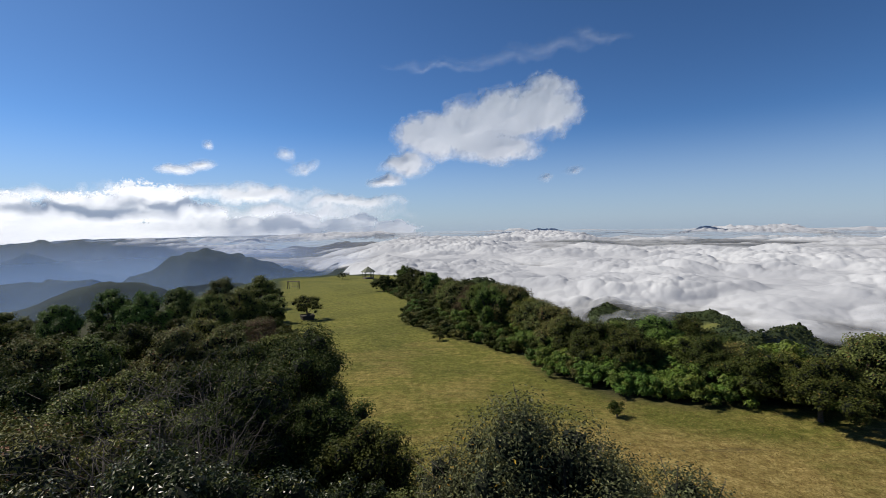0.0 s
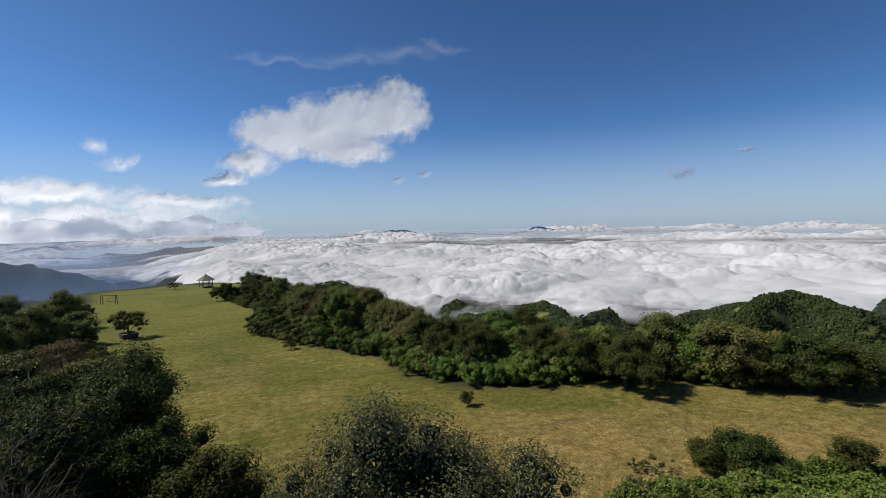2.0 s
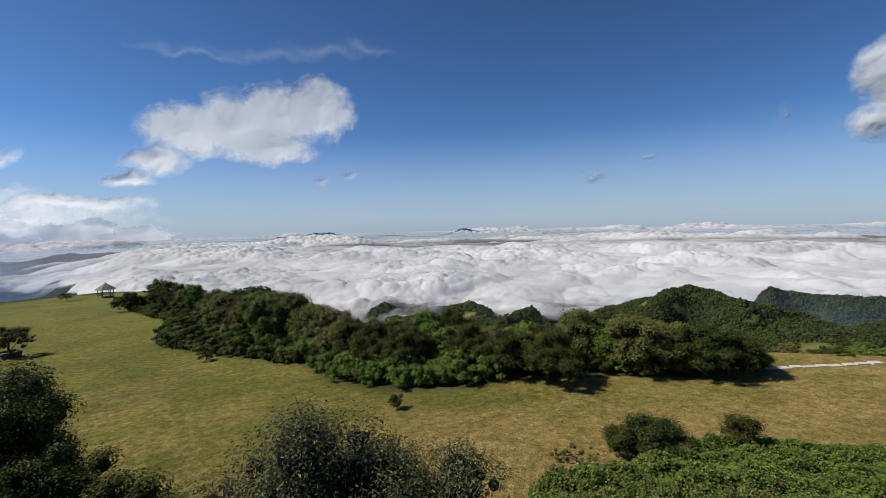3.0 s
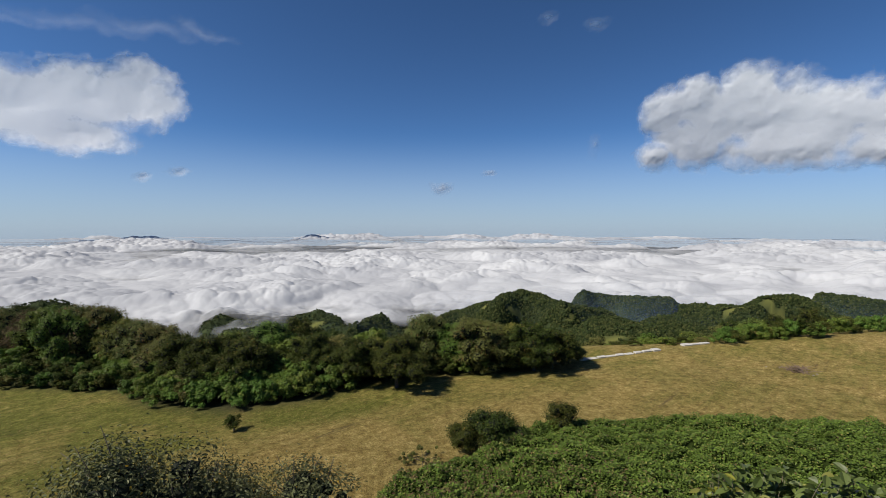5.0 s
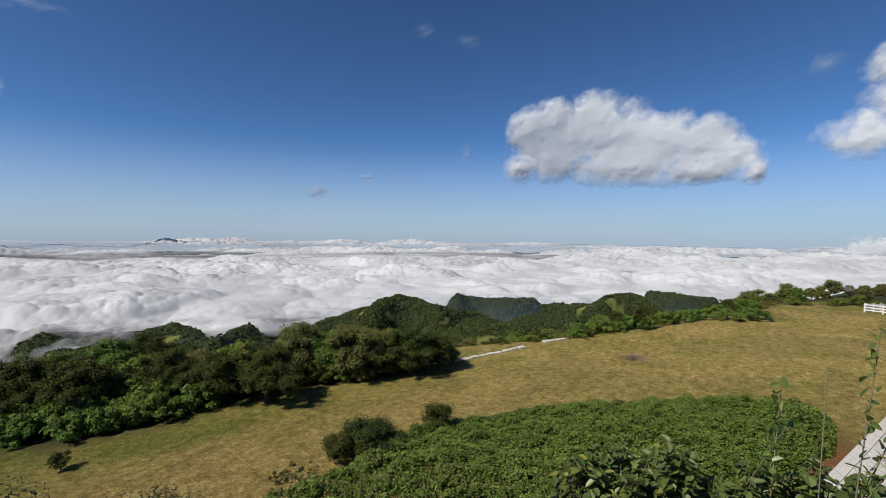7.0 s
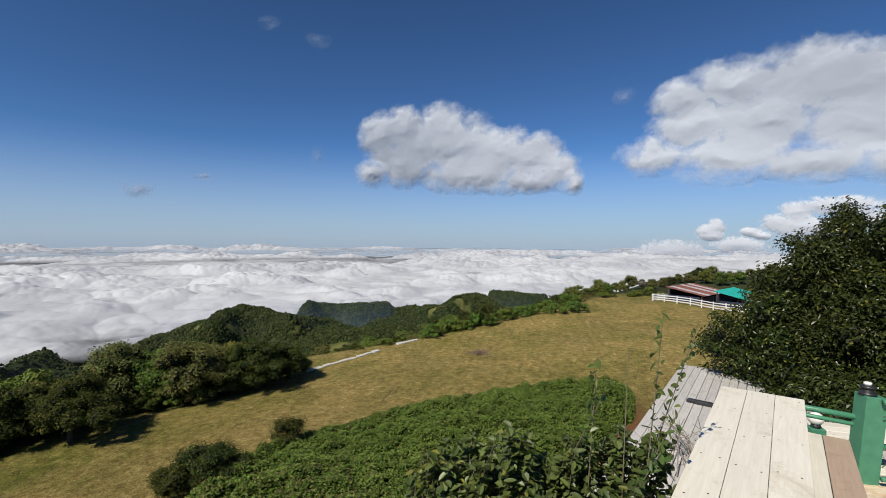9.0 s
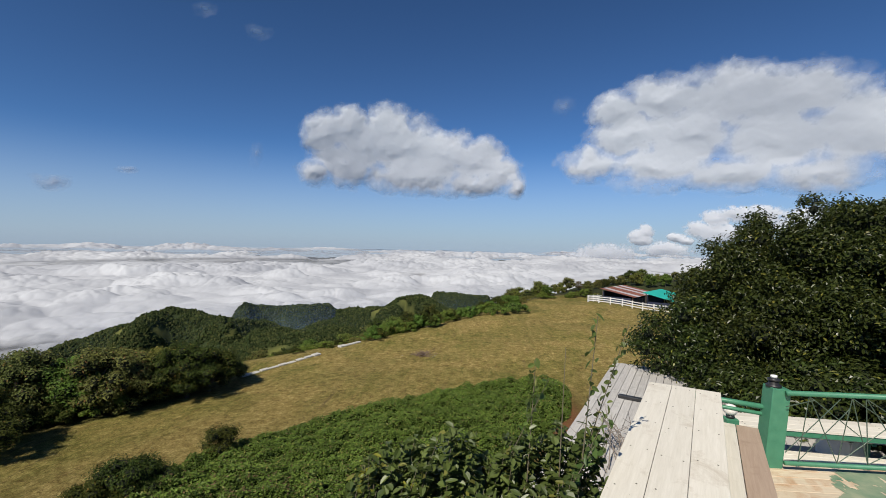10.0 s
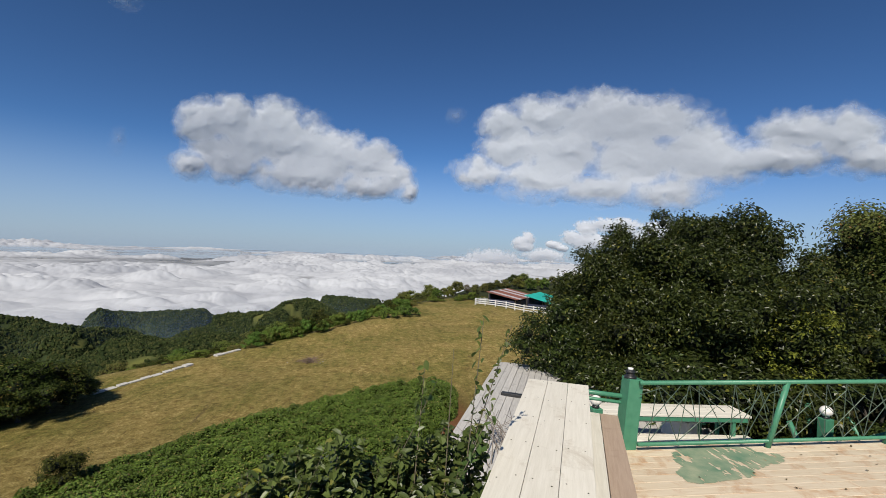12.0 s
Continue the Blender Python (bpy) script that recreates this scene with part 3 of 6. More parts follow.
def cumulus(name, label, blobs, d=4200.0, seed=1, res=0.11, mat=None, bulge=1.0, soft=0.42, pad=2.5, wisp=1.0, ragged=1.0, thin=1.0, holes=0.6, grain=1.0):
    """A cloud of puffs; a blob is (azimuth, elevation, half width, half height) in degrees, as seen from the terrace."""
    b = np.array(blobs)
    a0, a1 = (b[:, 0] - b[:, 2]).min() - pad, (b[:, 0] + b[:, 2]).max() + pad
    e0, e1 = (b[:, 1] - b[:, 3]).min() - pad, (b[:, 1] + b[:, 3]).max() + pad
    A, E = np.meshgrid(np.arange(a0, a1, res), np.arange(e0, e1, res), indexing="ij")
    wa = A + 1.5 * wisp * (octaves(A * 0.35, E * 0.35, 4, seed + 50) - 0.5)
    we = E + 1.5 * wisp * (octaves(A * 0.35, E * 0.35, 4, seed + 70) - 0.5)
    den, clear = np.full(A.shape, -1.0), np.ones(A.shape)
    for az, el, ra, re in blobs:
        q = 1 - np.hypot((wa - az) / ra, (we - el) / re)
        den = np.maximum(den, q)
        clear = clear * (1 - 0.8 * np.clip(q, 0, 1))
    lobe = puffs(wa * 0.42 * grain, we * 0.55 * grain, seed) - 0.72
    knob = puffs(wa * grain, we * 1.2 * grain, seed + 1) - 0.72
    fine = octaves(A * 1.9 * grain, E * 1.9 * grain, 4, seed + 9, 0.6) - 0.5
    body = den + ragged * (0.26 * lobe + 0.17 * knob + 0.20 * fine)
    low = np.clip((np.average(b[:, 1], weights=b[:, 2]) - E) / (np.ptp(b[:, 1]) + 2), 0, 1)
    gaps = np.clip(3.0 * (octaves(A * 0.30, E * 0.42, 4, seed + 21) - 0.56), 0, 1) * holes
    dens = np.clip(body / (soft * (1 + 0.9 * low)) * 1.3, 0, 1.5) * thin * (1 - gaps * np.clip(1.5 - den * 1.6, 0, 1))
    edge = np.minimum.reduce([A - A.min(), A.max() - A, E - E.min(), E.max() - E])
    dens = dens * np.clip(edge / 0.6, 0, 1)
    relief = bulge * (260 * np.sqrt(1.02 - clear) + 70 * (octaves(wa * 0.22 * grain, we * 0.32 * grain, 2, seed + 3) - 0.5) + 9 * (octaves(wa * 0.8 * grain, we * grain, 3, seed + 5) - 0.5))
    D = d - relief
    a, e = np.radians(A), np.radians(E)
    pts = np.stack([np.sin(a) * np.cos(e) * D, np.cos(a) * np.cos(e) * D, np.sin(e) * D + EYE.z], -1)
    return tagged(new(name, grid_mesh(name, pts, dens, mat or CLOUD)), label, "cloud")


cloud_sea()
cumulus("cumulus_cloud", "bright white cumulus cloud with ragged edges drifting in blue sky",
        [(-1.4, 10.3, 4.2, 3.0), (3.7, 11.2, 5.0, 3.7), (8.5, 12.6, 5.2, 3.7), (13.0, 13.4, 4.0, 3.5), (-4.2, 7.2, 3.2, 1.7), (-6.5, 5.2, 2.4, 0.9), (7.1, 9.0, 5.4, 2.1)], seed=3, mat=BACKLIT, bulge=0.20, soft=0.55, holes=0.9)
cumulus("cumulus_cloud", "white heaped cumulus cloud with a flat grey base",
        [(71.3, 12.5, 2.8, 3.0), (74.0, 13.3, 3.3, 2.6), (75.8, 11.2, 3.6, 3.8), (79.2, 13.5, 3.4, 3.3), (80.9, 11.2, 5.9, 4.6), (73.5, 9.3, 4.6, 3.1), (85.5, 10.5, 5.4, 3.6), (89.7, 9.7, 4.0, 3.2), (92.7, 8.2, 2.8, 2.4), (94.7, 6.9, 1.3, 1.4), (82.0, 7.8, 7.9, 2.3), (89.4, 7.0, 5.4, 1.8), (69.8, 7.9, 2.2, 1.6)], 4400, seed=14, bulge=0.30, soft=0.6)
cumulus("cumulus_cloud", "large grey-white cumulus cloud with a soft shaded base",
        [(105.8, 15.3, 3.3, 2.1), (110.6, 16.0, 4.7, 2.7), (117.1, 15.6, 6.9, 3.5), (122.7, 14.7, 6.5, 3.5), (113.4, 12.0, 7.9, 3.9), (121.0, 10.8, 8.4, 4.5), (127.3, 11.5, 4.9, 4.6), (103.3, 9.2, 4.0, 2.2), (107.6, 12.4, 5.0, 3.0), (110.2, 8.9, 6.7, 2.8), (117.5, 7.8, 6.9, 2.3), (124.7, 7.4, 5.7, 2.1),
         (130.5, 10.1, 3.6, 3.0), (136.1, 13.0, 4.0, 2.3), (139.8, 12.0, 3.2, 2.6), (134.9, 10.4, 5.1, 2.0), (141.5, 9.8, 3.0, 1.9)], 4400, seed=27, bulge=0.27, soft=0.65, holes=0.8)
cumulus("cloud_bank", "bank of white cumulus clouds along the horizon",
        [(-47, 1.2, 4, 2.4), (-43.1, 2.2, 1.6, 1.2), (-41.5, 0.6, 2.8, 1.8), (-38.6, 1.1, 3.0, 2.2), (-35.9, 1.5, 2.8, 2.0), (-33.5, 2.7, 2.4, 2.2), (-31.1, 2.1, 2.5, 2.1), (-29.0, 0.5, 3.4, 1.8), (-26.5, 1.2, 1.8, 1.2), (-40.0, -0.5, 6.4, 1.1), (-31.7, -0.4, 6.4, 1.1), (-25.2, -0.1, 3.2, 1.1),
         (-22.8, 0.0, 2.0, 1.0), (-19.1, 0.2, 2.4, 1.2), (-16.6, 0.4, 1.8, 0.9), (-12.7, -0.3, 2.9, 1.0), (-10.0, 0.3, 1.8, 0.8), (-5.9, -0.5, 2.6, 0.8), (-20, -0.9, 7, 0.9), (-9, -1.1, 6, 0.7)], 4780, seed=33, mat=BANK, res=0.05, bulge=0.06, pad=1.5, wisp=0.5, soft=0.30, ragged=2.4, holes=0.3, grain=2.4)
cumulus("cloud_bank", "low white cumulus puffs on the horizon",
        [(108.4, 1.0, 0.9, 0.7), (109.4, 1.4, 0.9, 0.9), (109.0, 0.5, 1.3, 0.5), (112.6, 0.9, 0.9, 0.5), (113.4, 0.6, 0.7, 0.4), (114.8, 1.8, 1.2, 1.0), (116.4, 3.0, 1.4, 1.1), (118.0, 3.5, 1.5, 1.0), (120.4, 3.5, 2.0, 1.0), (117.1, 1.6, 3.6, 1.1), (105.1, -1.1, 3.1, 1.3), (102.4, -1.9, 2.8, 0.8), (97.5, -2.3, 2.8, 0.7), (111.2, -0.5, 2.7, 0.8), (124, 2.6, 3.0, 1.6)], 3900, seed=41, res=0.06, bulge=0.10, pad=1.5, wisp=0.5, soft=0.6, ragged=2.4, grain=2.2)
cumulus("small_cloud", "small torn scrap of white cloud", [(-29.8, 5.9, 1.8, 0.6)], seed=51, mat=BACKLIT, res=0.08, bulge=0.1, pad=1.5, wisp=0.8, thin=0.8, soft=0.9, ragged=1.5)
cumulus("small_cloud", "small torn scrap of white cloud", [(-27.3, 6.9, 1.7, 0.7)], seed=151, mat=BACKLIT, res=0.08, bulge=0.1, pad=1.5, wisp=0.8, thin=0.8, soft=0.9, ragged=1.5)
cumulus("small_cloud", "small torn scrap of white cloud", [(-18.4, 8.0, 1.2, 0.8)], seed=53, mat=BACKLIT, res=0.08, bulge=0.1, pad=1.5, wisp=1.2, thin=0.5, soft=1.0, ragged=1.6)
cumulus("small_cloud", "small torn scrap of white cloud", [(-16.6, 6.7, 1.8, 0.7)], seed=153, mat=BACKLIT, res=0.08, bulge=0.1, pad=1.5, wisp=1.2, thin=0.5, soft=1.0, ragged=1.6)
cumulus("small_cloud", "small torn scrap of white cloud", [(-26.4, 9.1, 0.7, 0.5)], seed=55, mat=BACKLIT, res=0.08, bulge=0.1, pad=1.2, wisp=0.6, thin=0.6, soft=0.9, ragged=1.5)
cumulus("small_cloud", "faint small scrap of cloud", [(45.4, 5.0, 1.6, 0.8)], seed=57, res=0.08, mat=WISP, bulge=0.1, pad=1.2, wisp=0.8, thin=0.55, soft=1.0, ragged=1.6)
cumulus("small_cloud", "faint small scrap of cloud", [(51.3, 6.5, 1.0, 0.35)], seed=58, res=0.08, mat=WISP, bulge=0.1, pad=1.2, wisp=0.6, thin=0.5, soft=1.0, ragged=1.6)
cumulus("small_cloud", "faint small scrap of cloud", [(63.7, 22.3, 1.5, 0.8)], seed=61, res=0.08, mat=WISP, bulge=0.1, pad=1.2, wisp=1.2, thin=0.3, soft=1.0, ragged=1.6)
cumulus("small_cloud", "faint small scrap of cloud", [(58.4, 23.6, 1.4, 0.7)], seed=161, res=0.08, mat=WISP, bulge=0.1, pad=1.2, wisp=1.2, thin=0.3, soft=1.0, ragged=1.6)
cumulus("small_cloud", "faint small scrap of cloud", [(63.3, 9.6, 0.9, 1.4)], seed=63, res=0.08, mat=WISP, bulge=0.1, pad=1.2, wisp=1.2, thin=0.25, soft=1.0, ragged=1.6)
cumulus("small_cloud", "faint small scrap of cloud", [(100.1, 16.0, 1.2, 1.3)], seed=65, res=0.1, mat=WISP, bulge=0.1, pad=1.2, wisp=1.2, thin=0.25, soft=1.0, ragged=1.6)
cumulus("small_cloud", "faint small scrap of cloud", [(15.6, 5.8, 1.5, 0.5)], seed=67, mat=BACKLIT, res=0.08, bulge=0.1, pad=1.2, wisp=1.2, thin=0.4, soft=1.0, ragged=1.6)
cumulus("small_cloud", "faint small scrap of cloud", [(12.6, 5.4, 1.0, 0.5)], seed=167, mat=BACKLIT, res=0.08, bulge=0.1, pad=1.2, wisp=1.2, thin=0.4, soft=1.0, ragged=1.6)
cumulus("cirrus_streak", "thin white cirrus streak high in the sky", [(0, 18.3, 7, 0.5), (7, 18.9, 7, 0.75), (13.5, 19.7, 5, 0.9), (18.5, 20.3, 3.6, 0.6), (16.8, 20.8, 1.4, 0.7)], 4850, seed=71, mat=WISP, bulge=0.1, pad=2, wisp=1.2, thin=0.13, soft=1.2, ragged=1.3)
cumulus("cirrus_veil", "thin veil of white stratus low in the sky", [(-38, 3.0, 8, 0.8), (-30, 3.6, 9, 0.9), (-22, 3.6, 9, 1.1), (-12, 2.7, 8, 0.9), (-18, 1.4, 14, 1.4)], 4880, seed=73, mat=WISP, bulge=0.1, pad=2, wisp=1.5, thin=0.95, soft=0.9, ragged=1.2)


# ---- woods ----
def scatter(ob, spots):
    """Copies of a plant at (x, y, scale, stretch); the plant itself takes the first spot."""
    first = Matrix()
    for k, (x, y, s, st) in enumerate(spots):
        m = pose(x, y, gz(x, y) - 0.05, 0, 0, 137.5 * k % 360) @ Matrix.Diagonal((s, s, s * st, 1))
        if k:
            copy_thing(ob, m)
        else:
            first = m
    ob.matrix_basis = first


def top(az, d, el):
    """Foot of a tree and its height from the elevation of its top."""
    x, y = d * math.sin(radians(az)), d * math.cos(radians(az))
    return x, y, 13 + d * math.tan(radians(el)) - gz(x, y)


# behind the lawn, from the pavilion to the walkway
BELT = [(-5, 130, -5.3), (-7.5, 112, -6.3), (-3, 100, -5.9), (-1.2, 92, -6.3), (1, 75, -7.2), (3.2, 66, -7.6), (5.5, 58, -8.2), (8.3, 58, -8.0), (10.8, 54, -9.2),
        (6.2, 70, -7.9), (13.5, 50, -10.1), (15.8, 46, -11.2), (18, 42, -11.9), (20.5, 46, -11.6), (22.8, 40, -12.3), (25, 44, -11.2), (27.6, 48, -10.6), (29.8, 40, -12.6)]
BELT += [(0.3, 80, -6.9), (2.2, 72, -7.4), (4.4, 64, -7.8), (7, 62, -7.7), (9.5, 58, -8.5), (3, 80, -7.0), (-2, 96, -6.0), (11.8, 52, -9.8), (-4, 112, -5.5), (5, 72, -7.6), (12.5, 56, -10.2), (32, 44, -12.4), (34.5, 38, -13.2), (37.2, 41, -13.4), (39.8, 36, -13.4), (43, 41, -10.9), (45.3, 43, -11.4), (47.7, 41, -11.9), (50, 42, -11.5), (52.3, 41, -12.2),
         (54.3, 42, -11.6), (56.8, 41, -11.3), (59, 42, -12.2), (61, 44, -13.2), (14, 47, -11.5), (28, 43, -12.8), (33, 41, -13.2), (48.8, 40, -11.2)]
SLOPE = [(64.3, 62, -14.3), (66.5, 66, -13.4), (68.3, 70, -12.4), (69.6, 72, -12.0), (72, 70, -12.4), (74, 74, -11.2), (77, 76, -10.4), (79.7, 84, -9.2), (82, 88, -9.2), (78.1, 92, -9.6), (81.3, 96, -8.7),
         (84.5, 100, -7.8), (87, 98, -8.2), (88.8, 100, -8.0), (90.7, 102, -7.2), (92.5, 104, -6.5), (94.2, 106, -5.6), (95.2, 106, -5.3), (97.6, 110, -4.5), (99.5, 110, -5.5), (100.8, 112, -4.0), (102.2, 114, -4.5)]
SLOPE += [(103.3, 112, -4.6), (105.2, 118, -3.9), (106.9, 120, -3.5), (108.5, 122, -3.1), (110, 120, -3.2), (111.6, 122, -3.1), (113.4, 124, -2.8), (115.4, 126, -2.4), (117.5, 128, -2.1), (98.6, 104, -5.4), (96.3, 102, -5.6), (93.4, 100, -6.4), (100, 106, -4.9), (104.4, 116, -4.2), (106, 124, -3.6), (107.8, 128, -2.8), (109.1, 130, -2.6), (110.8, 128, -3.3), (112.4, 130, -2.8), (114.5, 132, -2.3), (116.5, 132, -1.9), (118.5, 136, -1.6), (86, 90, -9.0)]
LEFT = [(-44, 70, -7.4), (-40, 64, -7.5), (-36, 72, -6.4), (-33.5, 60, -7.0), (-30, 78, -6.5), (-27, 62, -7.4), (-25.5, 88, -5.9), (-21.7, 92, -5.7), (-24, 70, -7.0), (-20.8, 72, -7.9),
        (-42, 46, -10.0), (-38, 42, -10.4), (-34.5, 46, -9.8), (-31, 40, -11.0), (-28, 45, -10.0), (-25, 40, -11.4), (-22, 48, -10.4), (-43, 32, -13.5), (-39, 28, -15.5), (-35, 31, -14.4)]
LEFT += [(-29, 29, -14.6), (-24.5, 32, -13.4), (-20.5, 38, -12.6), (-47, 26, -16), (-50, 44, -10), (-48, 60, -8), (-33, 24, -18.0), (-44.5, 22, -19.0), (-38.5, 20, -21.0), (-46, 38, -11.5)]

TREE = "woodland trees"
kinds = [plant("broadleaf_tree", "dark green broadleaf tree in the woods beside the lawn", "tree", 5.0, 5.6, 0.20, LEAF_MID, 80, 13000, 0.0, group=TREE),
         plant("broadleaf_tree", "olive green broadleaf tree with a rounded crown", "tree", 5.0, 5.2, 0.21, LEAF_OLIVE, 64, 11000, 0.02, group=TREE),
         plant("broadleaf_tree", "deep green broadleaf tree with an uneven crown", "tree", 5.0, 5.8, 0.19, LEAF_DARK, 90, 13000, 0.0, group=TREE),
         plant("broadleaf_tree", "fresh green broadleaf tree in the woods beside the lawn", "tree", 5.0, 5.0, 0.21, LEAF_BRIGHT, 60, 10500, 0.02, group=TREE),
         plant("broadleaf_tree", "brownish thin-leaved tree in the woods", "tree", 5.0, 4.6, 0.17, LEAF_BROWN, 50, 8000, 0.0, group=TREE, twigs=6, core=False)]
pick = [[] for _ in kinds]
for az, d, el in BELT + SLOPE + LEFT:
    x, y, h = top(az, d, el)
    w = rnd.choice(5, p=[0.33, 0.26, 0.28, 0.11, 0.02] if az > -15 else [0.40, 0.24, 0.18, 0.15, 0.03])
    s = max(h, 2.2) / 5.0
    wide = min(1.1 if az > 84 else 1.5, max(0.8, 4.6 / max(h, 2.2))) ** 0.7
    pick[w].append((x, y, s * wide, 1.0 / wide))
for ob, spots in zip(kinds, pick):
    scatter(ob, spots)

# shrubs that edge the lawn
shrubs = [plant("shrub", "leafy green shrub at the rim of the lawn", "shrub", 1.6, 2.6, 0.17, LEAF_BRIGHT, 26, 2600, 0.0, group="shrubs edging the lawn", trunk=False),
          plant("shrub", "dull green shrub at the rim of the lawn", "shrub", 1.5, 2.4, 0.15, LEAF_DARK, 24, 2600, 0.0, group="shrubs edging the lawn", trunk=False),
          plant("shrub", "olive shrub at the rim of the lawn", "shrub", 1.4, 2.4, 0.15, LEAF_OLIVE, 24, 2600, 0.0, group="shrubs edging the lawn", trunk=False)]
spots = [[], [], []]
EDGE = rim = [(-20, 132), (-13, 106), (-6, 88), (-6, 66), (-2, 59.5), (3.2, 52.5), (8, 45), (9, 40), (12, 34), (17, 31), (22.4, 30.6), (27, 28.6), (30, 26), (33.4, 23.6), (38.4, 22.6)]
for (ax, ay), (bx, by) in zip(rim, rim[1:]):
    length = math.hypot(bx - ax, by - ay)
    ox, oy = -(by - ay) / length, (bx - ax) / length
    ox, oy = (ox, oy) if ox + oy > 0 else (-ox, -oy)
    for k in range(int(length / 1.15)):
        for row in range(4 if 5 < ax < 36 else 2):
            t = (k + rnd.uniform(0, 1)) * 1.15 / length
            o = 0.5 + 1.9 * row + rnd.uniform(-0.4, 0.5)
            x, y = ax + (bx - ax) * t + ox * o, ay + (by - ay) * t + oy * o
            s = rnd.uniform(0.8, 1.15) * (1 + 0.22 * row) * (1.15 if 5 < ax < 36 else 0.9)
            w = rnd.choice(3, p=[0.75, 0.15, 0.10] if 5 < ax < 26 else [0.2, 0.5, 0.3])
            spots[w].append((x, y, s, rnd.uniform(0.8, 1.1)))
rim = [(-4.6, 22), (-7, 31), (-13, 43), (-18, 55), (-25, 69), (-40, 112)]
for (ax, ay), (bx, by) in zip(rim, rim[1:]):
    length = math.hypot(bx - ax, by - ay)
    for k in range(int(length / 2.0)):
        t = (k + rnd.uniform(0, 1)) * 2.0 / length
        spots[1 + k % 2].append((ax + (bx - ax) * t - 1.0 + rnd.uniform(-0.6, 0.4), ay + (by - ay) * t, rnd.uniform(0.7, 1.2), 1.0))
for az in np.arange(77, 95, 0.55):
    d = np.interp(az, [77, 80, 84, 88, 93.5, 98], [53.5, 57, 60, 67, 79, 88]) + rnd.uniform(0.5, 4.5)
    spots[0 if rnd.random() < 0.7 else 1].append((d * math.sin(radians(az)), d * math.cos(radians(az)), rnd.uniform(0.7, 1.3), 1.0))
for ob, sp in zip(shrubs, spots):
    scatter(ob, sp)


def joined(name, label, sources, spots):
    """Many copies of crowns in one mesh."""
    vs, fs, ms, base = [], [], [], 0
    for x, y, sc, st, k in spots:
        me = sources[k].children[0].data
        v = np.empty(len(me.vertices) * 3)
        me.vertices.foreach_get("co", v)
        w = rnd.uniform(0, 6.28)
        v = v.reshape(-1, 3) @ np.array([[math.cos(w), math.sin(w), 0], [-math.sin(w), math.cos(w), 0], [0, 0, st]]) * sc
        vs.append(v + np.array([x, y, gz(x, y)]))
        fs.append(np.arange(len(v)).reshape(-1, 4) + base)
        ms.append(np.full(len(v) // 4, k))
        base += len(v)
    me = mesh_of(name, np.vstack(vs), np.vstack(fs), [q.children[0].data.materials[0] for q in sources])
    me.polygons.foreach_set("material_index", np.concatenate(ms).astype(np.int32))
    return tagged(new(name, me), label, "scrub", kind="stuff")


scrub = []
for k in range(420):
    az, t = rnd.uniform(60, 105), rnd.random()
    d0 = np.interp(az, [60, 66, 72, 77, 80, 84, 88, 93.5, 98, 103], [47, 50, 52, 55, 58, 62, 69, 80, 90, 96])
    d = d0 + 1.0 + 45 * t ** 2
    el = np.interp(az, [60, 64.3, 69, 74, 77, 80, 84, 89, 93, 97, 101, 105], [-13.4, -13.5, -12.5, -11.8, -11.0, -10.2, -9.9, -8.6, -7.2, -5.8, -5.3, -5.0]) - rnd.uniform(0, 1.0)
    x, y, h = top(az, d, el)
    if h > 0.5:
        s = min(h, 3.2) / 1.55
        scrub.append((x, y, max(s, 0.8), min(1.3, s / max(s, 0.8)), rnd.choice(3, p=[0.45, 0.25, 0.30])))
joined("slope_scrub", "green scrub on the slope behind the crest", shrubs, scrub)
scrub = []
for k in range(130):
    az, d = rnd.uniform(-52, -17), rnd.uniform(24, 95)
    x, y = d * math.sin(radians(az)), d * math.cos(radians(az))
    if lawn_mask(np.array(x), np.array(y)) < 0.1:
        scrub.append((x, y, rnd.uniform(1.2, 2.2), rnd.uniform(0.8, 1.1), rnd.choice(3, p=[0.15, 0.5, 0.35])))
for k in range(230):
    q = rnd.uniform(0, len(EDGE) - 1.001)
    (ax, ay), (bx, by) = EDGE[int(q)], EDGE[int(q) + 1]
    o, t = rnd.uniform(1.5, 11), q % 1
    x, y = ax + (bx - ax) * t + o * 0.8, ay + (by - ay) * t + o * 0.55
    if lawn_mask(np.array(x), np.array(y)) < 0.1:
        scrub.append((x, y, rnd.uniform(1.0, 1.7), rnd.uniform(0.8, 1.1), rnd.choice(3, p=[0.3, 0.45, 0.25])))
joined("wood_undergrowth", "dark undergrowth beneath the woodland trees", shrubs, scrub)


# tufts of grass
def tufts():
    n = 140000
    az, r = np.radians(rnd.uniform(-22, 112, n)), np.exp(rnd.uniform(math.log(18), math.log(110), n))
    x, y = r * np.sin(az), r * np.cos(az)
    ok = lawn_mask(x, y) > 0.6
    x, y, r = x[ok], y[ok], r[ok]
    p = np.stack([x, y, ground(x, y) + 0.03], -1)
    nr = np.stack([rnd.normal(size=len(x)), rnd.normal(size=len(x)), np.full(len(x), 1.6)], -1)
    return tagged(new("grass_tufts", leaf_mesh("grass_tufts", p, nr, 0.11, 0.032, TUFT)), "short tufts of green and dry grass", "grass", kind="stuff")


TUFT = leaf_material("grass_tuft", (0.080, 0.075, 0.016), (0.180, 0.140, 0.040), (0.30, 0.22, 0.10), 0.15, 0.8, 0.2)
tufts()


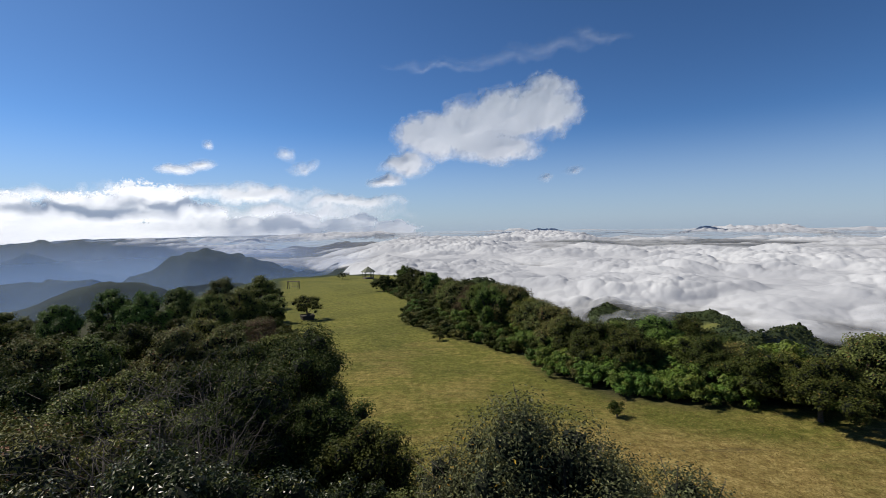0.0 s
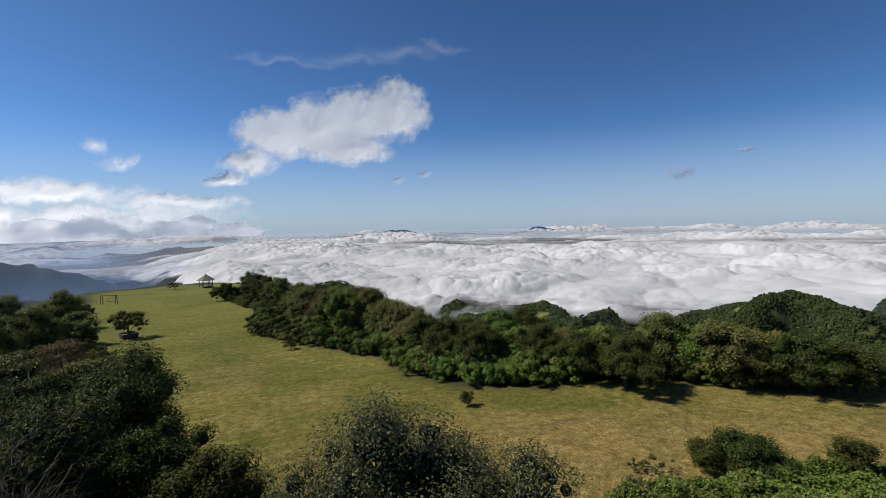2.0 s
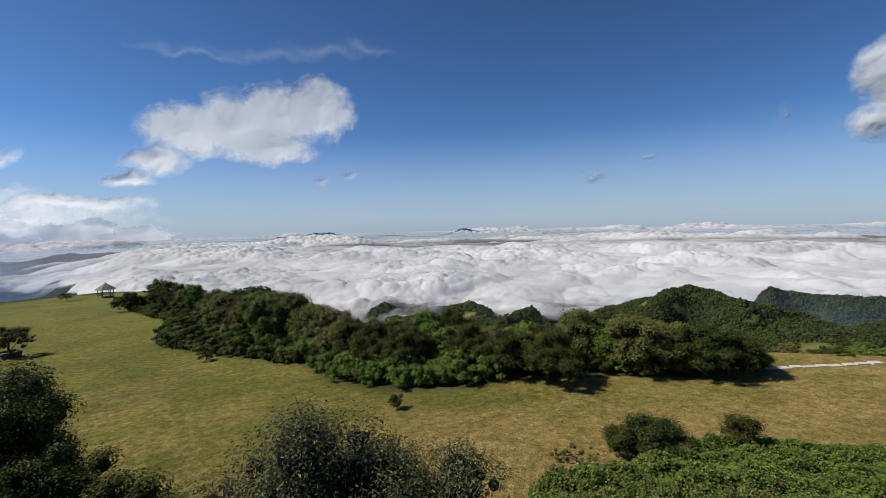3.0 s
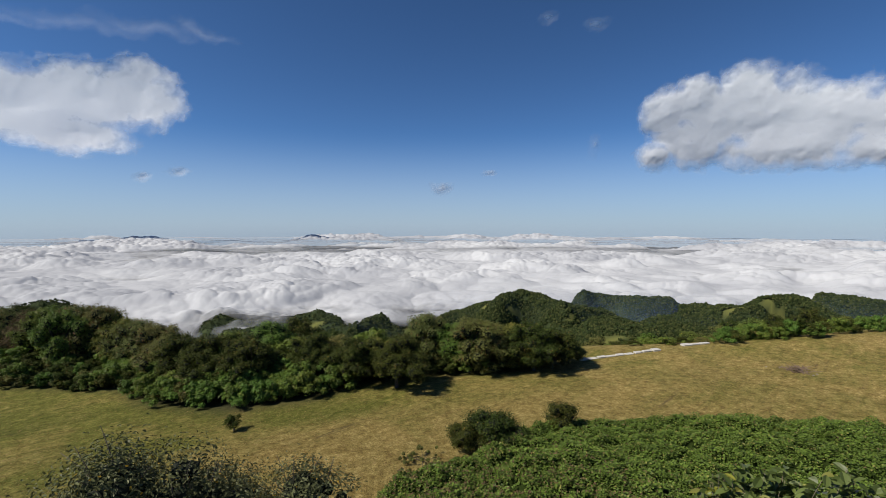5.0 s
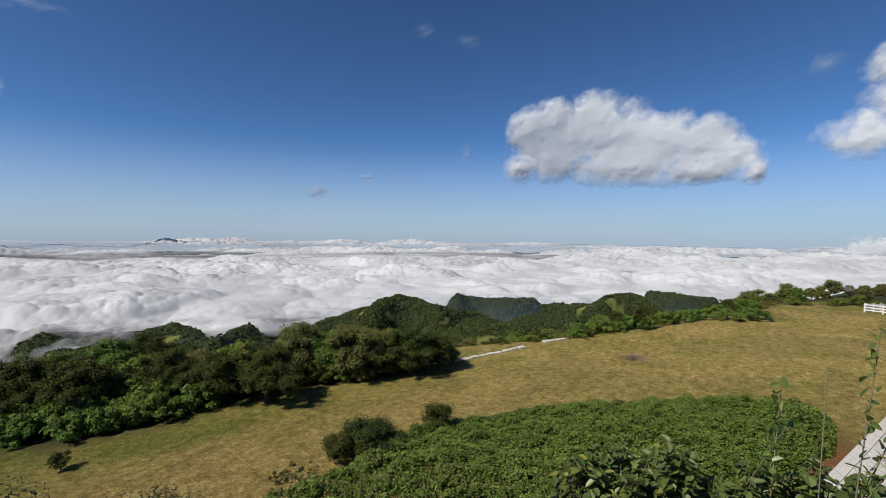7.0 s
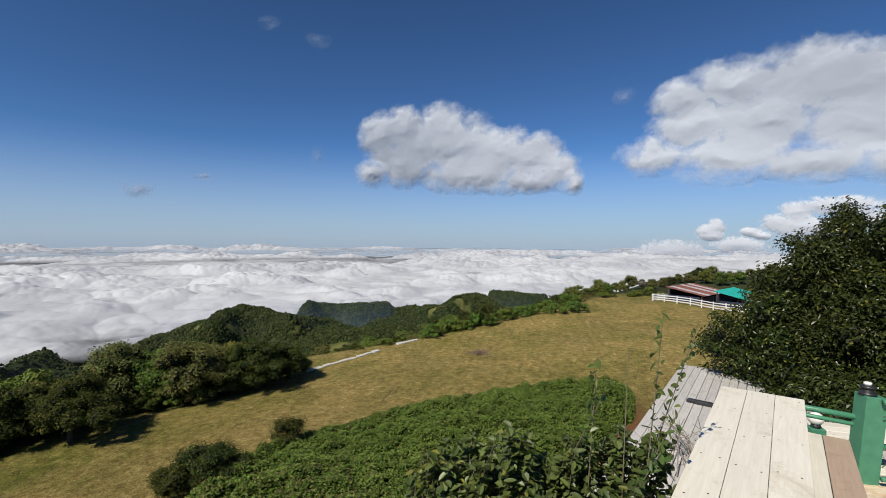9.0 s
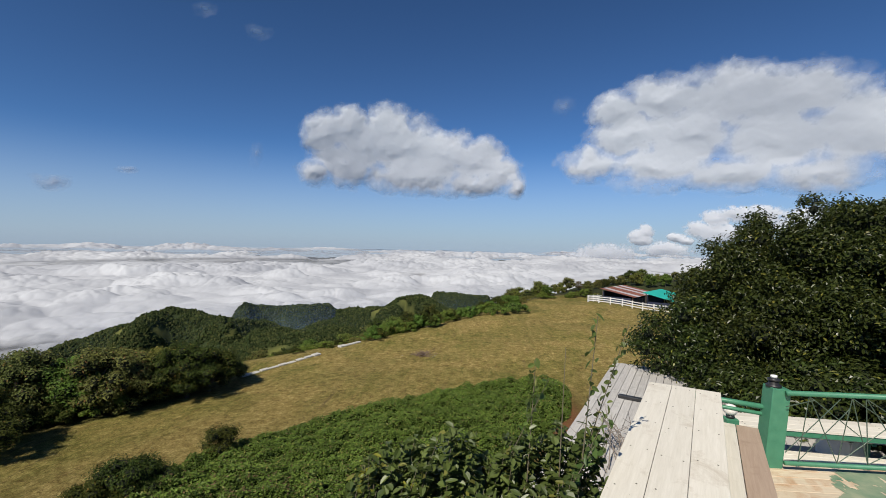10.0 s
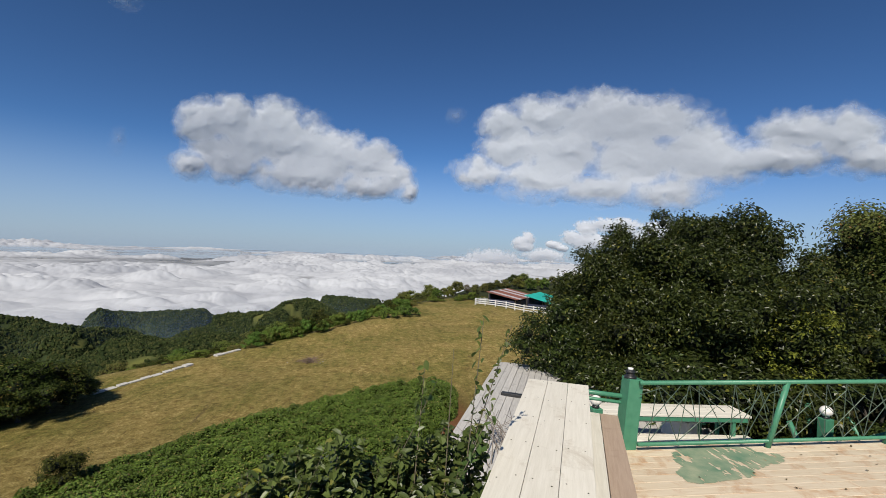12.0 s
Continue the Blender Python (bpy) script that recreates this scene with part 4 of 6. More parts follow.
# far woods on the hills
def far_woods():
    ring = [(math.cos(math.pi / 2.5 * k), math.sin(math.pi / 2.5 * k)) for k in range(5)]
    base = np.array([(a * 0.95, b * 0.95, -0.5) for a, b in ring] + [(a * 0.8, b * 0.8, 0.5) for a, b in ring] + [(0, 0, 0.95)])
    tri = np.array([t for k in range(5) for t in ((k, (k + 1) % 5, 5 + k), ((k + 1) % 5, 5 + (k + 1) % 5, 5 + k), (5 + k, 5 + (k + 1) % 5, 10))])
    n = 520000
    az, r = rnd.uniform(-24, 113, n), rnd.uniform(92, 1000, n)
    az = np.where(rnd.random(n) < 0.6, rnd.uniform(42, 92, n), az)
    grid_r = np.geomspace(60, 1050, 160)
    grid_a = np.arange(-25, 114, 0.5)
    ga, gr = np.meshgrid(np.radians(grid_a), grid_r, indexing="ij")
    skyline = np.maximum.accumulate((ground(gr * np.sin(ga), gr * np.cos(ga)) - EYE.z) / gr, axis=1)
    x, y = r * np.sin(np.radians(az)), r * np.cos(np.radians(az))
    g = ground(x, y)
    ia = np.clip(((az + 25) / 0.5).astype(int), 0, len(grid_a) - 1)
    ir = np.clip(np.searchsorted(grid_r, r) - 2, 0, len(grid_r) - 1)
    seen = (g + 7 - EYE.z) / r > skyline[ia, ir]
    ok = seen & (lawn_mask(x, y) < 0.1) & (meadow_mask(x, y) < 0.35) & (g > -186) & (g < 2) & (r > np.where(az > 90, 230, np.where(az > 54, 92, np.where(az > 44, 140, 330))))
    x, y, g, r = x[ok], y[ok], g[ok], r[ok]
    n = len(x)
    size = (0.40 + 0.0006 * r) * np.exp(rnd.normal(0, 0.36, n)).clip(0.5, 2.3)
    sc = np.stack([size, size, size * rnd.uniform(0.75, 1.2, n)], -1)
    v = base[None] * (1 + 0.28 * rnd.normal(size=(n, len(base), 1)).clip(-1.6, 1.6)) * sc[:, None]
    v += np.stack([x, y, g + size * 0.55], -1)[:, None]
    f = tri[None] + (np.arange(n) * len(base))[:, None, None]
    me = mesh_of("far_woods", v.reshape(-1, 3), f.reshape(-1, 3), FAR_LEAF)
    return tagged(new("far_woods", me), "dense green woods covering the hills below", "woods", kind="stuff")


def far_leaf():
    m, n, l, p = material("far_leaf")
    isl = n.new("ShaderNodeNewGeometry").outputs["Random Per Island"]
    tex = put(n, "TexCoord").outputs["Object"]
    a = ramp(n, l, isl, [(0, (0.018, 0.030, 0.009)), (0.6, (0.038, 0.054, 0.016)), (1, (0.078, 0.084, 0.027))])
    b = ramp(n, l, fbm(n, l, 0.9, 8, 0.8, tex), [(0.3, (0.55, 0.55, 0.55)), (0.7, (1.4, 1.4, 1.4))])
    l.new(mix(n, l, 1.0, a, b, "MULTIPLY"), p.inputs["Base Color"])
    p.inputs["Roughness"].default_value, p.inputs["Specular IOR Level"].default_value = 0.9, 0.1
    l.new(put(n, "Bump", l, Strength=1.0, Distance=1.2, Height=fbm(n, l, 0.8, 8, 0.8, tex)).outputs[0], p.inputs["Normal"])
    return m


FAR_LEAF = far_leaf()
far_woods()


# ---- plants by themselves ----
def single(name, label, az, d, el, w, leaf, mat, clumps, leaves, low=0.0, category="tree", ratio=0.5, **kw):
    x, y, h = top(az, d, el)
    ob = plant(name, label, category, h, w, leaf, mat, clumps, leaves, low, ratio=ratio, **kw)
    ob.matrix_basis = pose(x, y, gz(x, y) - 0.05, 0, 0, rnd.uniform(0, 360))
    return ob


single("broadleaf_tree", "large dark evergreen tree shading the side of the lawn", -18.6, 21, -13.4, 6.6, 0.125, LEAF_DARK, 210, 70000, 0.0)
single("broadleaf_tree", "dark evergreen tree below the terrace", -14.6, 17, -21.0, 3.8, 0.115, LEAF_DARK, 120, 28000, 0.0)
single("broadleaf_tree", "low dark evergreen tree at the foot of the bank", -10.6, 15.2, -23.9, 4.4, 0.115, LEAF_DARK, 130, 32000, 0.0)
single("broadleaf_tree", "dark evergreen tree below the terrace", -24.5, 17, -16.5, 5.5, 0.115, LEAF_DARK, 130, 34000, 0.0)
single("broadleaf_tree", "olive tree with a wide crown below the terrace", -44, 17, -15.5, 5.5, 0.13, LEAF_OLIVE, 60, 14000, 0.0)
for az, d, el, w in ((-36, 10.2, -23.6, 3.0), (-45, 9.2, -25.5, 3.0), (-26, 9.6, -26.0, 2.6), (-41, 10, -23.8, 3.2), (-30, 9.5, -24.2, 3.2), (-21, 10, -25.4, 3.0), (-47, 12, -21, 3.6), (-12, 11.5, -29.5, 2.6)):
    single("glossy_shrub", "dark glossy-leaved shrub on the bank below the terrace", az, d, el, w, 0.10, LEAF_GLOSSY, 44, 9000, 0.0, "shrub")
def bare_bush(az, d, el, w, count):
    """Tangle of thin crooked branches over a few stems."""
    x, y, h = top(az, d, el)
    ob = thing("bare_bush", x, y, gz(x, y) - 0.05, "tangle of bare grey branches among the evergreens", "bush")
    stems = [[((0, 0, 0), 0.035), ((rnd.normal(0, w * 0.1), rnd.normal(0, w * 0.1), h * 0.4), 0.026), ((rnd.normal(0, w * 0.2), rnd.normal(0, w * 0.2), h * 0.75), 0.014)] for _ in range(12)]
    twigs = []
    for _ in range(count):
        p = Vector((rnd.normal(0, w * 0.24), rnd.normal(0, w * 0.24), h * rnd.uniform(0.55, 0.92)))
        v = Vector((p.x, p.y, 0.35 * w)).normalized() + Vector(unit(1)[0]) * 0.8
        path, r = [(tuple(p), 0.009)], 0.009
        for s in range(4):
            v = (v + Vector(unit(1)[0]) * 0.55 - Vector((0, 0, 0.12))).normalized()
            p = p + v * w * rnd.uniform(0.05, 0.12)
            r *= 0.72
            path.append((tuple(p), r))
        twigs.append(path)
    for name, paths in (("stem", stems), ("twig", twigs)):
        vs, fs = tubes(paths, 4)
        o = new(name, mesh_of(name, vs, fs, GREY_TWIG, True))
        o.parent = ob
    tagged(o, kind="stuff")
    return ob


GREY_TWIG = plain("grey_twig", (0.035, 0.028, 0.022), (0.085, 0.070, 0.058), 12, 0.8, 0.2)
for az, d, el, w in ((-32.5, 14.5, -13.4, 4.2), (-37.5, 14.0, -14.6, 3.6), (-28.0, 14.0, -14.6, 3.0)):
    bare_bush(az, d, el, w, 170)
single("grey_bush", "wide grey-green bush with thin twigs and a few yellow leaves", 15.0, 9.2, -22.6, 4.5, 0.074, LEAF_GREY, 190, 46000, 0.0, "bush", 0.48, oval=True, twigs=60, fill=1.3, jitter=0.45)
single("grey_bush", "low grey-green twiggy bush", 3.5, 9.4, -26.6, 3.0, 0.074, LEAF_GREY, 110, 22000, 0.0, "bush", 0.48, oval=True, twigs=30, fill=1.3, jitter=0.45)
single("grey_bush", "low grey-green twiggy bush", 25.0, 9.0, -26.6, 3.2, 0.074, LEAF_GREY, 110, 22000, 0.0, "bush", 0.48, oval=True, twigs=30, fill=1.3, jitter=0.45)
single("grey_bush", "yellowish low bush at the foot of the bank", -4.0, 12.0, -27.6, 2.6, 0.08, LEAF_OLIVE, 40, 6000, 0.0, "bush", 0.5)
single("round_tree", "small round tree beside the pavilion", -12.4, 158, -5.75, 3.8, 0.18, LEAF_DARK, 26, 2200, 0.25)
single("round_tree", "small round tree growing from a dark planter on the lawn", -16.7, 74, -8.25, 4.6, 0.15, LEAF_MID, 70, 6500, 0.2)
single("small_bush", "small round bush standing alone on the grass", 20.8, 31.0, -20.2, 1.1, 0.09, LEAF_DARK, 26, 2200, 0.0, "bush")
single("small_bush", "small dark bush at the lawn's rim", -0.7, 54.5, -13.2, 1.6, 0.11, LEAF_DARK, 22, 1300, 0.0, "bush")
single("low_bush", "low wide bush on the crest of the lawn", 92.6, 73, -7.6, 4.6, 0.13, LEAF_BRIGHT, 50, 7000, 0.0, "bush", fill=1.7)
single("low_bush", "low wide bush on the crest of the lawn", 95.2, 74, -7.2, 4.6, 0.13, LEAF_BRIGHT, 50, 7000, 0.0, "bush", fill=1.7)
single("bush", "rounded green bush at the end of the vine thicket", 52.5, 25, -21.7, 3.4, 0.12, LEAF_DARK, 60, 10000, 0.0, "bush", fill=1.5, trunk=False)
single("bush", "rounded green bush at the end of the vine thicket", 49, 24.5, -23.2, 3.0, 0.12, LEAF_DARK, 50, 8000, 0.0, "bush", fill=1.5, trunk=False)
single("bush", "green bush rising from the vine thicket", 60.5, 27.5, -20.3, 2.4, 0.12, LEAF_DARK, 40, 5200, 0.0, "bush", fill=1.4, trunk=False)
single("bush", "low brownish bush beside the vine thicket", 43, 23, -26.5, 3.0, 0.12, LEAF_OLIVE, 36, 4200, 0.0, "bush")
single("evergreen_tree", "broad dense evergreen tree with glossy leaves beside the terrace", 128.2, 13.4, 4.3, 6.2, 0.085, LEAF_GLOSSY, 330, 150000, 0.0, oval=True, jitter=0.65)
single("evergreen_tree", "tall dense evergreen tree with glossy leaves beside the terrace", 130.8, 13.6, 4.5, 3.9, 0.085, LEAF_GLOSSY, 170, 50000, 0.0, oval=True, jitter=0.65)
single("evergreen_shrub", "dense glossy shrub leaning over the lower deck", 116.0, 13.0, -5.8, 3.3, 0.085, LEAF_GLOSSY, 110, 30000, 0.0, "shrub", oval=True, jitter=0.65)
single("evergreen_tree", "broad low evergreen tree with glossy leaves beside the terrace", 120.8, 13.2, 1.0, 4.0, 0.085, LEAF_GLOSSY, 150, 46000, 0.0, oval=True, jitter=0.65)
single("evergreen_shrub", "dense glossy shrub at the big tree's foot", 116.8, 13.4, -1.6, 3.0, 0.085, LEAF_GLOSSY, 110, 28000, 0.0, "shrub", oval=True, jitter=0.65)
single("yellow_shrub", "shrub with yellowing leaves behind the railing", 136.8, 11.4, -1.6, 1.3, 0.075, LEAF_YELLOW, 60, 1500, 0.15, "shrub", oval=True, trunk=False, core=False)
single("broadleaf_tree", "tall olive-brown tree behind the terrace", 142.5, 20, 4.6, 5.0, 0.11, LEAF_OLIVE, 110, 34000, 0.12, twigs=14, oval=True)
single("broadleaf_tree", "tall dark tree behind the terrace", 147, 18, 5.0, 5.4, 0.11, LEAF_DARK, 110, 30000, 0.0, oval=True)
single("broadleaf_tree", "low dark tree filling the gap between the evergreens", 138.4, 17, -3.4, 3.6, 0.11, LEAF_DARK, 80, 18000, 0.0, oval=True)
for az, d, el in ((119, 11.2, -11.5), (123.5, 10.6, -10), (128, 10.4, -9.5), (132.5, 10.4, -9.8), (137, 11, -10.5), (142.5, 11.5, -9.0), (147, 12, -8)):
    single("glossy_shrub", "dark glossy shrub below the railing", az, d, el, 2.6, 0.10, LEAF_GLOSSY, 44, 7000, 0.0, "shrub")


# vine thicket on the bank
def thicket():
    def far_edge(az):
        return np.interp(az, [38, 41, 46, 51, 56, 62, 69, 76, 85, 92, 98, 101, 103.5], [19.5, 21, 22, 24.5, 27.5, 29, 30, 32, 34, 36, 37, 35.5, 30])

    def cover(x, y):
        az, r = np.degrees(np.arctan2(x, y)), np.hypot(x, y)
        e = np.minimum(far_edge(az) + 1.6 * (octaves(x * 0.35, y * 0.35, 3, 81) - 0.5) - r, (np.interp(r, [9, 13, 20, 26, 30], [91, 92.5, 95.4, 98.8, 101.8]) - az) * r * 0.0175)
        e = np.minimum(e, np.minimum((az - 37) * r * 0.0175, r - 9))
        lump = 0.6 * octaves(x * 0.5, y * 0.5, 3, 61) + 0.75 * octaves(x * 1.5, y * 1.5, 3, 66)
        return ground(x, y) + (0.30 + lump) * np.clip(e / 1.2, 0, 1) ** 0.6 - 0.15, e

    az, r = np.meshgrid(np.radians(np.arange(37, 104, 0.45)), np.linspace(9, 39, 130), indexing="ij")
    x, y = r * np.sin(az), r * np.cos(az)
    z, e = cover(x, y)
    # Dark green sheet beneath the leaves; its colour paints shade into the gaps.
    me = grid_mesh("undergrowth", np.stack([x, y, z - 0.12], -1), np.where(e > 0, 1.0, 0.0), GAP_SHADE)
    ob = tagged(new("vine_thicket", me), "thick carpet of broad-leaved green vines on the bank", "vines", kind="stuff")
    n = 340000
    a, q = np.radians(rnd.uniform(37, 104, n)), np.sqrt(rnd.uniform(9 ** 2, 39 ** 2, n))
    x, y = q * np.sin(a), q * np.cos(a)
    z, e = cover(x, y)
    ok = (e > 0.05) & (octaves(x * 2.4, y * 2.4, 3, 77) > 0.31)
    x, y, z = x[ok], y[ok], z[ok] + rnd.uniform(-0.08, 0.14, ok.sum())
    nr = np.stack([rnd.normal(0, 0.5, len(x)), rnd.normal(0, 0.5, len(x)), np.ones(len(x))], -1)
    leaves = new("leaf_carpet", leaf_mesh("leaf_carpet", np.stack([x, y, z], -1), nr, 0.118, 0.095, VINE))
    leaves.parent = ob
    near = np.exp(-((np.hypot(x, y) - 17) / 5) ** 2) * np.clip((78 - np.degrees(np.arctan2(x, y))) / 20, 0, 1) + 0.03
    n = 5200
    k = rnd.choice(len(x), n, replace=False, p=near / near.sum())
    dry = new("dry_leaves", leaf_mesh("dry_leaves", np.stack([x, y, z + 0.06], -1)[k], nr[k], 0.15, 0.08, LEAF_BROWN))
    dry.parent = ob
    return ob


# Dark green backing colour that stands in for shade between the vine leaves.
GAP_SHADE = plain("undergrowth", (0.012, 0.020, 0.005), (0.034, 0.050, 0.012), 5, 1.0, 0.8)
GAP_SHADE.node_tree.nodes["Principled BSDF"].inputs["Specular IOR Level"].default_value = 0.0
VINE = leaf_material("vine_leaf", (0.026, 0.058, 0.010), (0.100, 0.168, 0.030), (0.20, 0.21, 0.06), 0.06, 0.42)
thicket()


# ---- built things ----
def box(bm, cx, cy, cz, sx, sy, sz, bevel=0.0, rot=None):
    """A box with slightly rounded edges, centred at (cx, cy, cz)."""
    r = bmesh.ops.create_cube(bm, size=1.0)
    vs = r["verts"]
    bmesh.ops.scale(bm, vec=(sx, sy, sz), verts=vs)
    if bevel:
        es = list({e for v in vs for e in v.link_edges})
        out = bmesh.ops.bevel(bm, geom=es, offset=bevel, segments=1, affect="EDGES", profile=0.5)
        vs = list({v for f in out["faces"] for v in f.verts} | {v for v in vs if v.is_valid})
    if rot is not None:
        bmesh.ops.transform(bm, matrix=rot, verts=vs)
    bmesh.ops.translate(bm, vec=(cx, cy, cz), verts=vs)
    return bm


def box_part(name, parent, mat, c, s, bevel=0.004, rot=None, label=""):
    return part(name, box(bmesh.new(), *c, *s, bevel, rot), mat, parent, label)


def rod(name, parent, mat, a, b, r, sides=10, label=""):
    vs, fs = tubes([[(a, r), (b, r)]], sides)
    fs.append(tuple(reversed(range(sides))))
    ob = new(name, mesh_of(name, vs, fs, mat, sides > 6))
    ob.parent = parent
    return tagged(ob, label)


def lathe(name, parent, mat, profile, at=(0, 0, 0), sides=18, label=""):
    """A turned shape from (radius, height) pairs."""
    vs, fs = [], []
    for r, z in profile:
        for k in range(sides):
            w = 2 * math.pi * k / sides
            vs.append((at[0] + r * math.cos(w), at[1] + r * math.sin(w), at[2] + z))
    for i in range(len(profile) - 1):
        for k in range(sides):
            fs.append((i * sides + k, i * sides + (k + 1) % sides, (i + 1) * sides + (k + 1) % sides, (i + 1) * sides + k))
    fs += [tuple(reversed(range(sides))), tuple((len(profile) - 1) * sides + k for k in range(sides))]
    ob = new(name, mesh_of(name, vs, fs, mat, True))
    ob.parent = parent
    return tagged(ob, label)


def board_material(name, a, b, stain, amount=0.5, rough=0.6, grain=30.0, start=0.56):
    m, n, l, p = material(name)
    tex = put(n, "TexCoord").outputs["Object"]
    rnd_ = n.new("ShaderNodeObjectInfo").outputs["Random"]
    shift = put(n, "VectorMath", l)
    l.new(tex, shift.inputs[0])
    away = put(n, "VectorMath", l)
    away.operation = "SCALE"
    l.new(put(n, "CombineXYZ", l, X=rnd_, Y=rnd_).outputs[0], away.inputs[0])
    away.inputs["Scale"].default_value = 61.0
    l.new(away.outputs[0], shift.inputs[1])
    tex = shift.outputs[0]
    long_ = put(n, "Mapping", l, Vector=tex, Scale=(0.6, 9.0, 9.0)).outputs[0]
    g = fbm(n, l, grain * 0.15, 8, 0.7, long_, 0.4)
    col = ramp(n, l, g, [(0.3, a), (0.7, b)])
    blot = ramp(n, l, fbm(n, l, 2.2, 9, 0.72, tex, 0.5), [(start, (0, 0, 0)), (start + 0.16, (amount, amount, amount))])
    col = mix(n, l, blot, col, stain)
    speck = ramp(n, l, fbm(n, l, 26.0, 4, 0.7, tex), [(0.68, (0, 0, 0)), (0.75, (0.6, 0.6, 0.6))])
    col = mix(n, l, speck, col, [c * 0.55 for c in stain])
    hsv = put(n, "HueSaturation", l, Color=col)
    l.new(ramp(n, l, rnd_, [(0, (0.9, 0.9, 0.9)), (1, (1.06, 1.06, 1.06))]), hsv.inputs["Value"])
    l.new(hsv.outputs[0], p.inputs["Base Color"])
    p.inputs["Roughness"].default_value = rough
    l.new(put(n, "Bump", l, Strength=0.35, Distance=0.004, Height=g).outputs[0], p.inputs["Normal"])
    return m


WHITE_BOARD = board_material("white_board", (0.64, 0.60, 0.50), (0.76, 0.72, 0.62), (0.42, 0.35, 0.25), 0.65)
CREAM_BOARD = board_material("cream_board", (0.60, 0.48, 0.33), (0.72, 0.62, 0.47), (0.44, 0.22, 0.09), 0.75, start=0.50)
BROWN_BOARD = board_material("brown_board", (0.36, 0.26, 0.19), (0.46, 0.35, 0.26), (0.24, 0.16, 0.11), 0.6)
GREY_BOARD = board_material("grey_board", (0.40, 0.38, 0.35), (0.58, 0.56, 0.52), (0.22, 0.20, 0.17), 0.7)
GREEN = plain("green_paint", (0.045, 0.185, 0.105), (0.070, 0.240, 0.140), 9, 0.42, 0.12)
GREEN_WORN = plain("worn_green_paint", (0.10, 0.21, 0.13), (0.36, 0.38, 0.25), 3.5, 0.6, 0.2)
ROD = plain("rod_green", (0.05, 0.085, 0.06), (0.11, 0.15, 0.11), 20, 0.5, 0.1, 0.3)
BLACK = plain("black_plastic", (0.012, 0.012, 0.012), (0.030, 0.030, 0.032), 12, 0.4, 0.05)
SCREW = plain("rusty_screw", (0.05, 0.04, 0.03), (0.12, 0.09, 0.06), 40, 0.5, 0.1, 0.6)
GLOBE = plain("opal_globe", (0.74, 0.71, 0.64), (0.82, 0.80, 0.74), 5, 0.25, 0.0)
DARKWOOD = plain("dark_timber", (0.045, 0.035, 0.028), (0.10, 0.08, 0.06), 7, 0.8, 0.3)
WHITEPAINT = plain("white_paint", (0.62, 0.61, 0.58), (0.78, 0.77, 0.74), 4, 0.6, 0.15)
RUST = plain("rusted_sheet", (0.13, 0.045, 0.030), (0.24, 0.09, 0.06), 1.2, 0.7, 0.2)
ZINC = plain("zinc_sheet", (0.36, 0.36, 0.37), (0.58, 0.58, 0.58), 1.5, 0.45, 0.15, 0.3)
TEAL = plain("teal_sheet", (0.010, 0.28, 0.23), (0.020, 0.36, 0.30), 0.8, 0.5, 0.1)
NAVY = plain("navy_sheeting", (0.010, 0.014, 0.035), (0.022, 0.030, 0.070), 1.2, 0.7, 0.2)
THATCH = plain("weathered_shingle", (0.10, 0.115, 0.075), (0.19, 0.20, 0.14), 1.6, 0.9, 0.4)
CONCRETE = plain("whitewashed_concrete", (0.36, 0.35, 0.32), (0.56, 0.54, 0.50), 0.9, 0.85, 0.3)
STONE = plain("grey_stone", (0.15, 0.13, 0.12), (0.34, 0.31, 0.28), 3, 0.9, 0.4)
FLOOR_Z, LOW_Z = 10.6, 9.9


def along(az, px, py, u, v):
    """Point u along the azimuth and v to its right from (px, py)."""
    a = radians(az)
    return px + u * math.sin(a) + v * math.cos(a), py + u * math.cos(a) - v * math.sin(a)


